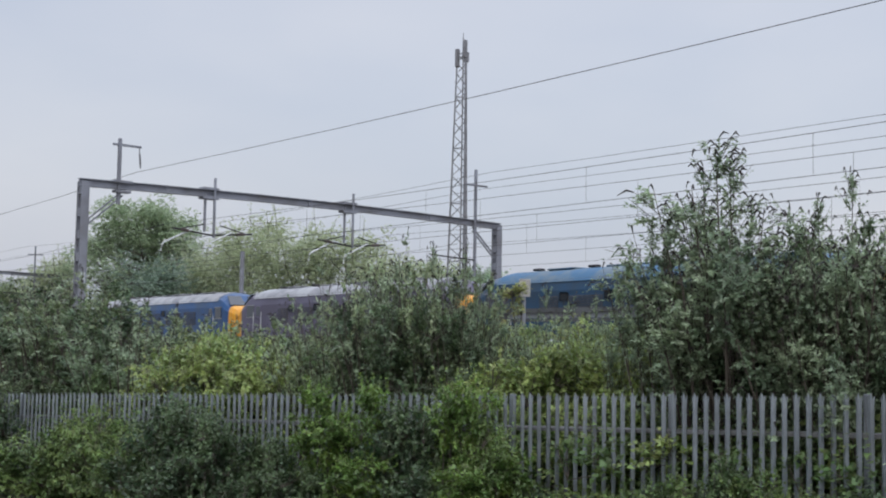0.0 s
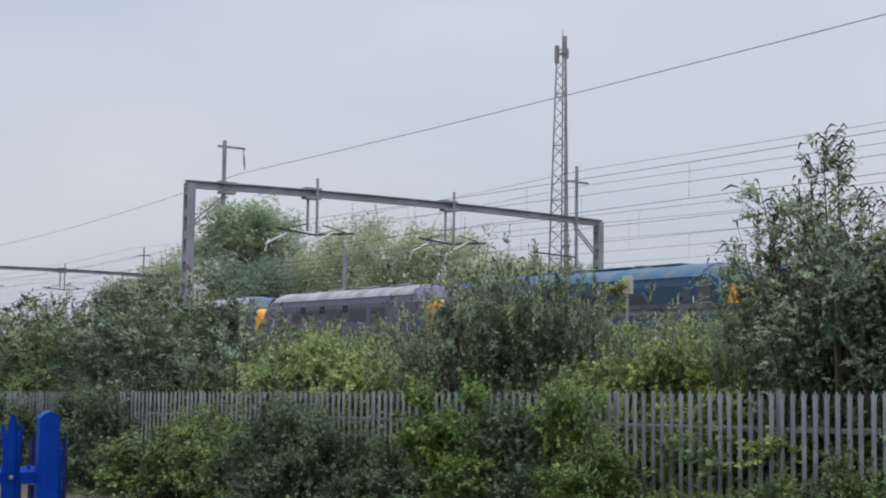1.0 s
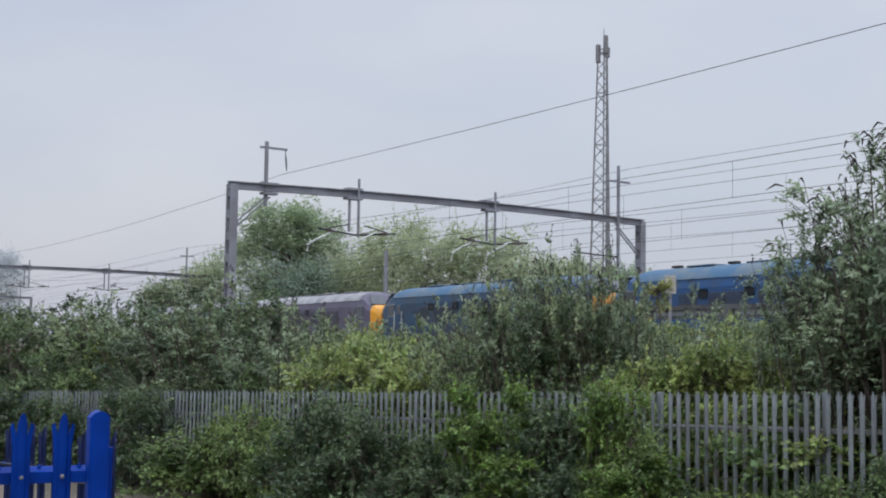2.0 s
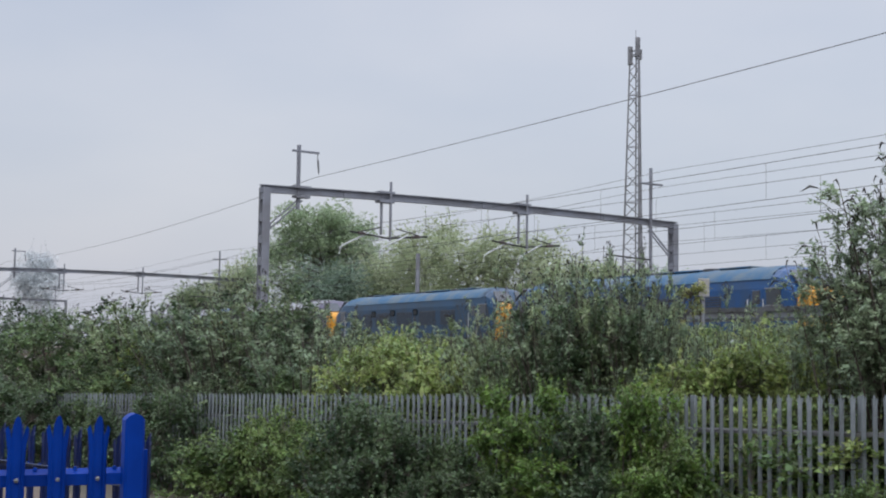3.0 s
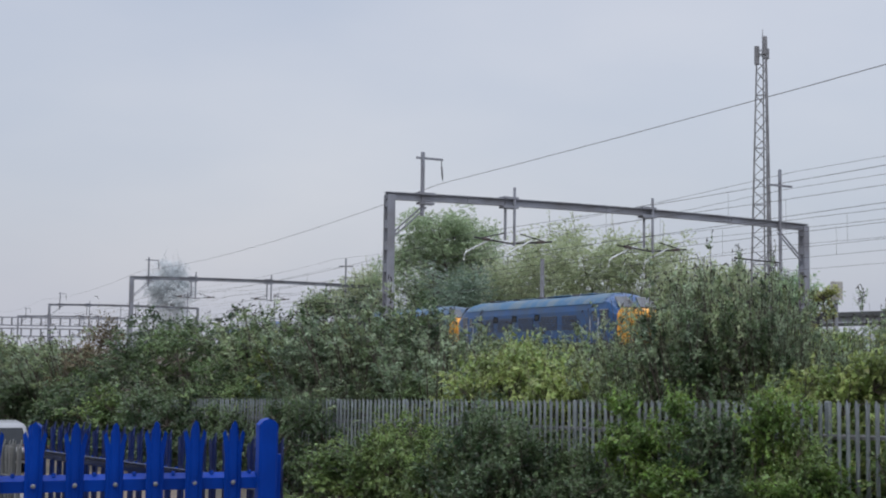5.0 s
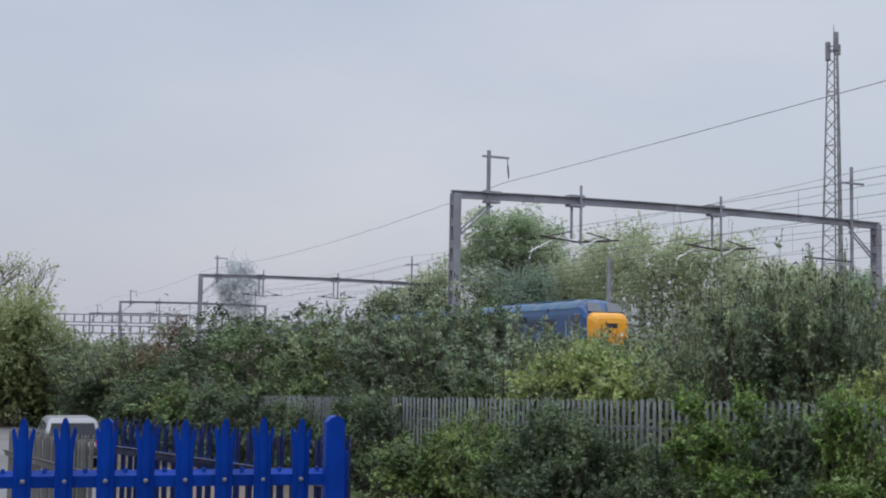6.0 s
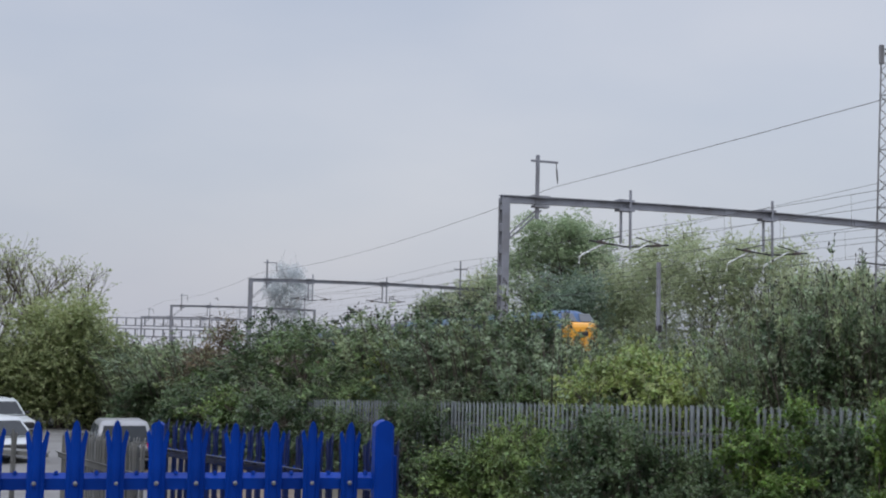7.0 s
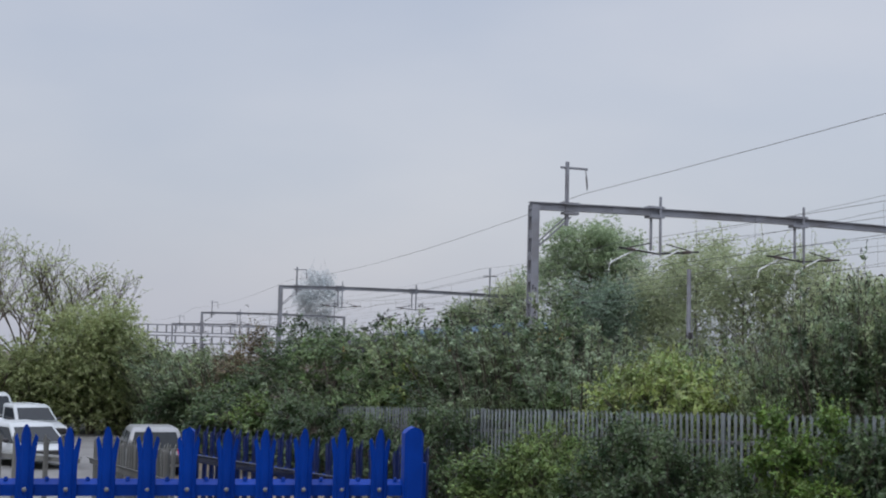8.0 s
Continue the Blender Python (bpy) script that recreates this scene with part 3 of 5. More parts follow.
part("ladder", Shape().tube([(0.3, 0.1, 0), (0.3, 0.1, 4.6)], 0.03, 4).tube([(0.6, 0.1, 0), (0.6, 0.1, 4.6)], 0.03, 4), M_GANTRY, sp)


# ---- locomotives ----
def loco_ring(x, half, floor, shoulder, roof, squash=1.0):
    """Cross-section of the body: flat sides, rounded roof."""
    pts = [(-half, floor), (-half, shoulder)]
    for k in range(1, 8):
        a = math.pi * k / 8
        pts.append((-half * math.cos(a), shoulder + (roof - shoulder) * math.sin(a) ** 0.75))
    pts += [(half, shoulder), (half, floor)]
    return [(x, y * squash, z) for y, z in pts]


def make_loco(paint, roof_paint, label, front_nose=True):
    """A nose-ended diesel; local x is its heading, z = 0 the rail head."""
    g = thing("diesel_locomotive", label, "locomotive", None, "locomotives in the convoy")
    half, L = 1.33, 9.62
    body = Shape()
    ends = ((0.0, 0.95, 2.66, 3.04), (0.30, 0.975, 2.78, 3.35), (0.62, 0.99, 2.88, 3.64), (0.90, 1.0, 2.93, 3.77), (1.25, 1.0, 2.95, 3.83), (1.7, 1.0, 2.95, 3.86))
    rings = [loco_ring(-L + d, half * w, 1.12, sh, top) for d, w, sh, top in ends] + [loco_ring(L - d, half * w, 1.12, sh, top) for d, w, sh, top in ends[::-1]]
    body.loft(rings)
    part("body", body, paint, g, smooth=False)
    # roof skin, a little proud of the body
    skin = Shape()
    v, f = [], []
    xs = [-L + 1.25, -L + 1.7, -5.0, 0.0, 5.0, L - 1.7, L - 1.25]
    for x in xs:
        drop = 0.03 if abs(x) > L - 1.5 else 0.0
        for k in range(9):
            a = math.pi * (k + 0.8) / 9.6
            v.append((x, -(half + 0.012) * math.cos(a), 2.96 + (0.915 - drop) * math.sin(a) ** 0.75))
    for i in range(len(xs) - 1):
        f += [(9 * i + k, 9 * i + k + 1, 9 * i + 10 + k, 9 * i + 9 + k) for k in range(8)]
    part("roof", skin.add(v, f), roof_paint, g, smooth=True)
    for x, ln, w in ((-5.6, 1.8, 1.1), (-2.2, 2.6, 1.2), (1.6, 2.2, 0.9), (5.2, 1.6, 1.1)):
        part("roof_panel", Shape().box((x, 0, 3.875), (ln, w, 0.07), bevel=0.02), roof_paint, g)
    for x in (-3.9, 0.1):
        part("fan_grille", Shape().tube([(x, 0, 3.84), (x, 0, 3.93)], [0.55, 0.52], 14), M_GRILLE, g)
    for x in (3.6, 6.9):
        part("exhaust", Shape().box((x, 0.2, 3.92), (0.5, 0.25, 0.1), bevel=0.02), M_BLACK, g)
    for e in (-1, 1):
        nose = Shape()
        sec = []
        for x, h, zt in ((L + 0.10, 1.25, 3.02), (L + 0.36, 1.21, 2.97), (L + 0.60, 1.12, 2.87), (L + 0.72, 1.00, 2.68), (L + 0.76, 0.90, 2.45)):
            r = [(e * x, -h, 1.15), (e * x, -h, zt - 0.35), (e * x, -h + 0.12, zt - 0.1), (e * x, -h + 0.38, zt), (e * x, h - 0.38, zt), (e * x, h - 0.12, zt - 0.1), (e * x, h, zt - 0.35), (e * x, h, 1.15)]
            sec.append(r)
        n = part("nose", nose.loft(sec), M_YELLOW, g, "bright yellow warning nose", smooth=False)
        neck = [[(e * x, -h, 1.15), (e * x, -h, zt - 0.35), (e * x, -h + 0.12, zt - 0.1), (e * x, -h + 0.38, zt), (e * x, h - 0.38, zt), (e * x, h - 0.12, zt - 0.1), (e * x, h, zt - 0.35), (e * x, h, 1.15)]
                for x, h, zt in ((L - 0.02, 1.255, 3.03), (L + 0.10, 1.25, 3.02))]
        part("nose_side", Shape().loft(neck), paint, g)
        for y in (-0.62, 0.62):
            part("marker_light", Shape().tube([(e * (L + 0.64), y, 1.75), (e * (L + 0.80), y, 1.75)], [0.12, 0.10], 10), M_LENS, n)
            part("buffer", Shape().tube([(e * (L + 0.45), y * 1.4, 1.05), (e * (L + 0.80), y * 1.4, 1.05), (e * (L + 0.82), y * 1.4, 1.05), (e * (L + 0.85), y * 1.4, 1.05)], [0.1, 0.1, 0.24, 0.24], 10), M_BLACK, n)
        part("nose_door", Shape().box((e * (L + 0.765), 0, 1.90), (0.03, 0.8, 1.1), bevel=0.01), M_YELLOW, n)
        part("headcode_panel", Shape().box((e * (L + 0.78), 0, 2.25), (0.04, 0.7, 0.28), bevel=0.01), M_BLACK, n)
        part("buffer_beam", Shape().box((e * (L + 0.42), 0, 1.05), (0.25, 2.5, 0.34), bevel=0.02), M_BLACK, g)
        # windscreens on the sloping cab front
        for y in (-0.62, 0.62):
            a, b = (e * (L + 0.015), 2.97), (e * (L - 0.62), 3.66)
            w = 0.50
            s = Shape()
            s.add([(a[0], y - w, a[1] + 0.06), (a[0], y + w, a[1] + 0.06), (b[0] + e * 0.06, y + w * 0.78, b[1] - 0.10), (b[0] + e * 0.06, y - w * 0.78, b[1] - 0.10),
                   (a[0] + e * 0.05, y - w, a[1] + 0.10), (a[0] + e * 0.05, y + w, a[1] + 0.10), (b[0] + e * 0.12, y + w * 0.78, b[1] - 0.05), (b[0] + e * 0.12, y - w * 0.78, b[1] - 0.05)],
                  [(0, 1, 2, 3), (4, 5, 6, 7), (0, 1, 5, 4), (1, 2, 6, 5), (2, 3, 7, 6), (3, 0, 4, 7)])
            part("windscreen", s, M_CAB_GLASS, g)
        for side in (-1, 1):
            y = side * (half + 0.005)
            part("cab_window", Shape().box((e * (L - 1.05), y, 2.62), (0.75, 0.03, 0.58), bevel=0.01), M_CAB_GLASS, g)
            for z in (2.30, 2.94):
                part("window_frame", Shape().box((e * (L - 1.05), y, z), (0.9, 0.04, 0.05)), M_SILVER, g)
            d = part("cab_door", Shape().box((e * (L - 1.95), y, 2.02), (0.66, 0.03, 1.75), bevel=0.01), paint, g)
            part("door_window", Shape().box((e * (L - 1.95), y + side * 0.012, 2.62), (0.42, 0.03, 0.5), bevel=0.01), M_CAB_GLASS, d)
            for dx in (-0.42, 0.42):
                part("grab_rail", Shape().tube([(e * (L - 1.95) + dx, y + side * 0.06, 1.25), (e * (L - 1.95) + dx, y + side * 0.06, 2.55)], 0.02, 5), M_LENS, d)
        bogie = part("bogie", Shape().box((e * 5.9, 0, 0.72), (4.9, 2.3, 0.42), bevel=0.05).box((e * 5.9, -1.12, 0.60), (4.3, 0.14, 0.5), bevel=0.03).box((e * 5.9, 1.12, 0.60), (4.3, 0.14, 0.5), bevel=0.03), M_UNDER, g)
        for dx in (-1.75, 0.0, 1.75):
            part("wheelset", Shape().tube([(e * 5.9 + dx, -0.82, 0.5), (e * 5.9 + dx, -0.68, 0.5), (e * 5.9 + dx, 0.68, 0.5), (e * 5.9 + dx, 0.82, 0.5)], [0.5, 0.5, 0.5, 0.5], 16), M_UNDER, bogie)
    part("fuel_tank", Shape().box((0, 0, 0.75), (4.6, 2.3, 0.75), bevel=0.08), M_UNDER, g)
    for side in (-1, 1):
        y = side * (half + 0.006)
        part("sole_bar", Shape().box((0, y - side * 0.03, 1.17), (2 * L - 0.1, 0.10, 0.14)), M_BLACK, g)
        for x, w in ((-4.9, 1.6), (-2.6, 1.9), (0.2, 1.9), (2.9, 1.9), (5.0, 1.1)):
            gr = part("body_grille", Shape().box((x, y, 2.35), (w, 0.025, 0.75), bevel=0.008), M_GRILLE, g)
            slats = Shape()
            for k in range(7):
                slats.box((x, y + side * 0.018, 2.06 + k * 0.097), (w - 0.08, 0.02, 0.03))
            part("grille_slats", slats, paint, gr)
        for x in (-1.2, 1.6, 4.1):
            part("side_window", Shape().box((x, y + side * 0.004, 2.70), (0.5, 0.03, 0.34), bevel=0.05), M_GLASS, g)
    return g


locos = [make_loco(M_LOCO_BLUE, M_ROOF_GREY, "blue diesel locomotive with a pale dusty roof, leading the convoy"),
         make_loco(M_LOCO_PURPLE, M_ROOF_GREY, "dull violet-grey diesel locomotive with a streaked grey roof"),
         make_loco(M_LOCO_TEAL, M_ROOF_BLUE, "weathered teal-blue diesel locomotive with yellow noses"),
         make_loco(M_LOCO_BLUE, M_ROOF_BLUE, "rail-blue diesel locomotive with yellow noses, last in the convoy")]


# ---- parked vehicles ----
def rounded(ob, width):
    """Rounds the edges of a body panel."""
    mod = ob.modifiers.new("round", "BEVEL")
    mod.width, mod.segments, mod.limit_method, mod.angle_limit = width, 3, "ANGLE", radians(20)
    ob.data.shade_smooth()
    return ob


def make_car(x, y, turn, paint, label, L, W, H, van=False):
    z = float(np.interp(-0.7071 * x + 0.7071 * y, FALL_W, FALL_Z)) + 0.035
    c = thing("parked_van" if van else "parked_car", label, "van" if van else "car", pose(x, y, z, 0, 0, turn), "parked vehicles")
    h = W / 2
    belt = 0.55 * H if not van else 0.50 * H
    lower = Shape().loft([[(u, -w, 0.28), (u, -w * 1.01, 0.5), (u, -w * 0.97, b), (u, w * 0.97, b), (u, w * 1.01, 0.5), (u, w, 0.28)]
                          for u, w, b in ((-L / 2, h * 0.86, belt * 0.86), (-L / 2 + 0.12, h * 0.96, belt * 0.97), (-L * 0.2, h, belt), (L * 0.22, h, belt * 0.98), (L / 2 - 0.3, h * 0.93, belt * (0.80 if not van else 0.86)), (L / 2, h * 0.8, belt * 0.62))])
    rounded(part("body", lower, paint, c), 0.07)
    rear, front = -L / 2 + (0.10 if not van else 0.03), (L * 0.24 if not van else L * 0.36)
    slope, rake = (0.42, 0.85) if not van else (0.08, 0.75)
    cab = Shape().loft([[(rear, -h * 0.93, belt), (front, -h * 0.93, belt), (front, h * 0.93, belt), (rear, h * 0.93, belt)],
                        [(rear + slope * 0.8, -h * 0.80, H - 0.10), (front - rake * 0.85, -h * 0.80, H - 0.10), (front - rake * 0.85, h * 0.80, H - 0.10), (rear + slope * 0.8, h * 0.80, H - 0.10)],
                        [(rear + slope + 0.08, -h * 0.70, H), (front - rake - 0.1, -h * 0.70, H), (front - rake - 0.1, h * 0.70, H), (rear + slope + 0.08, h * 0.70, H)]])
    rounded(part("cabin", cab, paint, c), 0.06)

    def pane(name, a, b, inset):
        """Glass between the lower edge a and the upper edge b, set proud of the cabin."""
        (p0, p1), (p2, p3) = a, b
        p0, p1, p2, p3 = (Vector(k) for k in (p0, p1, p2, p3))
        mid = (p0 + p1 + p2 + p3) / 4
        nrm = (p1 - p0).cross(p3 - p0).normalized()
        if nrm.dot(mid - Vector((0, 0, H * 0.6))) < 0:
            nrm = -nrm
        ring = [mid + (k - mid) * inset for k in (p0, p1, p2, p3)]
        v = [k + nrm * 0.004 for k in ring] + [k + nrm * 0.016 for k in ring]
        part(name, Shape().add(v, [(0, 1, 2, 3), (4, 5, 6, 7), (0, 1, 5, 4), (1, 2, 6, 5), (2, 3, 7, 6), (3, 0, 4, 7)]), M_GLASS, c)
    lo_z, hi_z = belt, H - 0.10
    rt, ft = rear + slope * 0.8, front - rake * 0.85
    pane("rear_window", ((rear, -h * 0.93, lo_z), (rear, h * 0.93, lo_z)), ((rt, h * 0.80, hi_z), (rt, -h * 0.80, hi_z)), 0.84)
    pane("windscreen", ((front, -h * 0.93, lo_z), (front, h * 0.93, lo_z)), ((ft, h * 0.80, hi_z), (ft, -h * 0.80, hi_z)), 0.86)
    for s in (-1, 1):
        cuts = (0.0, 0.5, 1.0) if not van else (0.72, 1.0)
        for u0, u1 in zip(cuts, cuts[1:]):
            lo0, lo1 = rear + (front - rear) * u0, rear + (front - rear) * u1
            up0, up1 = rt + (ft - rt) * u0, rt + (ft - rt) * u1
            pane("side_window", ((lo0, s * h * 0.93, lo_z), (lo1, s * h * 0.93, lo_z)), ((up1, s * h * 0.80, hi_z), (up0, s * h * 0.80, hi_z)), 0.84)
        for u in (-L * 0.31, L * 0.31):
            t = part("wheel", Shape().tube([(u, s * (h - 0.2), 0.32), (u, s * (h - 0.03), 0.32), (u, s * (h + 0.01), 0.32)], [0.32, 0.32, 0.26], 16), M_TYRE, c)
            part("hub_cap", Shape().tube([(u, s * (h - 0.01), 0.32), (u, s * (h + 0.025), 0.32)], [0.20, 0.17], 12), M_LENS, t)
        part("tail_light", Shape().box((-L / 2 + 0.05, s * h * 0.80, belt * 0.85), (0.12, 0.18, 0.30), bevel=0.03), M_RED, c)
        part("headlight", Shape().box((L / 2 - 0.14, s * h * 0.68, belt * 0.70), (0.22, 0.34, 0.16), bevel=0.03), M_LENS, c)
        part("wing_mirror", Shape().box((front - 0.35, s * (h + 0.08), belt + 0.08), (0.12, 0.16, 0.13), bevel=0.03), M_BLACK, c)
    part("rear_bumper", Shape().box((-L / 2 + 0.02, 0, 0.48), (0.16, W * 0.9, 0.24), bevel=0.04), M_BLACK, c)
    part("front_bumper", Shape().box((L / 2 - 0.04, 0, 0.45), (0.16, W * 0.8, 0.24), bevel=0.04), M_BLACK, c)
    part("plate", Shape().box((-L / 2 - 0.06, 0, 0.62), (0.02, 0.5, 0.11)), M_WHITE, c, "plain pale plate")


def at(bearing, dist):
    return -dist * math.sin(radians(bearing)), dist * math.cos(radians(bearing))


make_car(*at(32.4, 39.5), 128, M_SILVER, "silver-grey estate car parked with its tailgate towards the fence", 4.1, 1.72, 1.36)
make_car(*at(39.3, 56.0), -34, M_WHITE, "white panel van parked at the back of the car park", 5.0, 1.95, 1.82, van=True)
make_car(*at(37.4, 54.0), -34, M_WHITE, "white people carrier with a dark windscreen", 4.6, 1.80, 1.40)
make_car(*at(39.2, 43.5), -32, M_WHITE, "white hatchback facing the fence", 4.1, 1.74, 1.34)
make_car(*at(37.4, 42.0), -30, M_WHITE, "white saloon car facing the fence", 4.3, 1.75, 1.28)


# ---- foliage ----
def leaf_mesh(name, place, along, normal, length, width, mat):
    """Small pointed leaves, one facet each, from arrays of places, directions and normals."""
    n = len(place)
    side = np.cross(along, normal)
    side /= np.linalg.norm(side, axis=1, keepdims=True) + 1e-9
    up = np.cross(side, along)
    L, W = length[:, None], width[:, None]
    v = np.empty((n, 3, 3))
    v[:, 0] = place + along * L * 0.12 + side * W * 0.62
    v[:, 1] = place + along * L - up * L * 0.10
    v[:, 2] = place + along * L * 0.12 - side * W * 0.62
    me = bpy.data.meshes.new(name)
    me.vertices.add(3 * n)
    me.vertices.foreach_set("co", v.ravel())
    me.loops.add(3 * n)
    me.loops.foreach_set("vertex_index", np.arange(3 * n, dtype=np.int32))
    me.polygons.add(n)
    me.polygons.foreach_set("loop_start", np.arange(0, 3 * n, 3, dtype=np.int32))
    me.polygons.foreach_set("loop_total", np.full(n, 3, dtype=np.int32))
    me.update(calc_edges=True)
    me.materials.append(mat)
    return me


def unit(a):
    return a / (np.linalg.norm(a, axis=-1, keepdims=True) + 1e-9)


def sprays(rng, roots, ways, reach, per, length, width, droop=0.35, loose=0.42):
    """Leaves in rows along short twigs: twig roots, directions and lengths."""
    n = len(roots)
    u = np.tile((np.arange(per) + 0.6) / per, (n, 1)) + rng.uniform(-0.4, 0.4, (n, per)) / per
    bend = np.zeros((n, per, 3))
    bend[:, :, 2] = -droop * (u ** 2) * reach[:, None]
    place = roots[:, None] + ways[:, None] * (u * reach[:, None])[:, :, None] + bend
    spread = unit(rng.normal(size=(n, per, 3)))
    along = unit((ways[:, None] * 0.6 + spread * 0.9) * np.array([1, 1, 0.5]) + np.array([0, 0, -0.14]))
    normal = unit(np.array([0, 0, 0.95]) + ways[:, None] * 0.55 + rng.normal(size=(n, per, 3)) * loose)
    size = rng.uniform(0.65, 1.25, (n, per)) * (1.05 - 0.45 * u)
    return place.reshape(-1, 3), along.reshape(-1, 3), normal.reshape(-1, 3), (size * length).ravel(), (size * width).ravel()


def bush_parts(seed, height, radius, clumps, per, leaf, wide, mat, lobes=12, reach=0.35, stems=6, spire=0.0, seeds=0, bushy=0.5, low=0.0, shoots=0):
    """Meshes of one shrub: leaf rosettes on the outside of uneven lobes, its stems and its dry flower heads.
    spire: how much the lobes gather upwards round the middle. Heights are true: the crown ends at height."""
    rng = np.random.default_rng(seed)
    c = np.empty((lobes, 3))
    u = rng.uniform(0.0, 1.0, lobes)
    size = radius * rng.uniform(0.20, 0.44, lobes)
    z = low + (1 - low) * ((np.arange(lobes) + rng.uniform(0, 1, lobes)) / lobes)
    rim = radius * (1 - z ** 2 * 0.75) ** 0.5 * (1 - spire * z)
    ang = np.arange(lobes) * 2.4 + rng.uniform(-0.6, 0.6, lobes)
    far = np.maximum(rim - size * 0.6, 0.0) * np.sqrt(u)
    c[:, 0], c[:, 1] = far * np.cos(ang), far * np.sin(ang)
    size *= 1 - 0.45 * spire * z
    c[:, 2] = z * (height - size * 0.8)
    weight = size ** 2 / (size ** 2).sum()
    # sprays gather in tufts, with dark gaps between them
    tufts = clumps // 9
    tuft_lobe = rng.choice(lobes, tufts, p=weight)
    tuft_way = unit(rng.normal(size=(tufts, 3)) + np.array([0, 0, 0.85]))
    tuft_depth = rng.uniform(0.35, 1.15, tufts) ** 0.6
    member = rng.integers(0, tufts, clumps)
    pick = tuft_lobe[member]
    ways = unit(tuft_way[member] + rng.normal(size=(clumps, 3)) * 0.35)
    roots = c[pick] + tuft_way[member] * (size[pick] * tuft_depth[member])[:, None] * np.array([1, 1, 0.85])
    roots += rng.normal(size=(clumps, 3)) * np.array([1, 1, 0.6]) * 0.055 * (1 + radius)
    roots[:, 2] = np.clip(roots[:, 2], 0.03 * height, None)
    lift = unit(ways * np.array([1, 1, 0.6]) + np.array([0, 0, 0.25]) + rng.normal(size=(clumps, 3)) * 0.4)
    lengths = reach * rng.uniform(0.35, 1.0, clumps)
    if shoots:
        k = rng.permutation(clumps)[:shoots]
        lift[k] = unit(lift[k] * 0.5 + np.array([0, 0, 1.0]))
        lengths[k] *= 2.2
    tip = roots[:, 2] + lengths * lift[:, 2]
    fit = height / np.quantile(tip, 0.995)
    roots[:, 2] *= fit
    c[:, 2] *= fit
    crown = leaf_mesh("crown", *sprays(rng, roots, lift, lengths, per, leaf, wide, 0.3), mat)
    wood = Shape()
    for k in range(stems):
        i = int(rng.integers(0, lobes))
        t = Vector(c[i])
        foot = Vector((rng.uniform(-0.22, 0.22) * radius, rng.uniform(-0.22, 0.22) * radius, -0.25))
        mid = foot.lerp(t, 0.5) + Vector((*rng.uniform(-0.12, 0.12, 2), 0.05)) * radius
        top = t + Vector((0, 0, size[i] * 0.7))
        r = 0.008 + 0.006 * height
        wood.tube([foot, mid, t, top], [r, r * 0.8, r * 0.5, r * 0.15], 5, caps=False)
    for k in rng.permutation(clumps)[:240]:
        a = Vector(roots[k])
        b = a + Vector(lift[k]) * float(lengths[k])
        wood.tube([Vector(c[pick[k]]), a, b], [0.008, 0.005, 0.002], 3, caps=False)
    stem = wood.mesh("stem_tangle", M_TWIG)
    head = None
    if seeds:
        heads = Shape()
        tops = np.argsort(-(roots[:, 2] + lengths * lift[:, 2]) + rng.uniform(0, 0.5 * height, clumps))[:seeds]
        for k in tops:
            a = Vector(roots[k]) + Vector(lift[k]) * float(lengths[k]) * 0.8
            d = (Vector(lift[k]) * 0.4 + Vector((rng.uniform(-0.9, 0.9), rng.uniform(-0.9, 0.9), 0.15))).normalized()
            ln = rng.uniform(0.12, 0.26)
            heads.tube([a, a + d * ln * 0.45, a + d * ln - Vector((0, 0, 0.09))], [0.009, 0.016, 0.004], 5)
        head = heads.mesh("seed_head_spray", M_SEED)
    return crown, stem, head


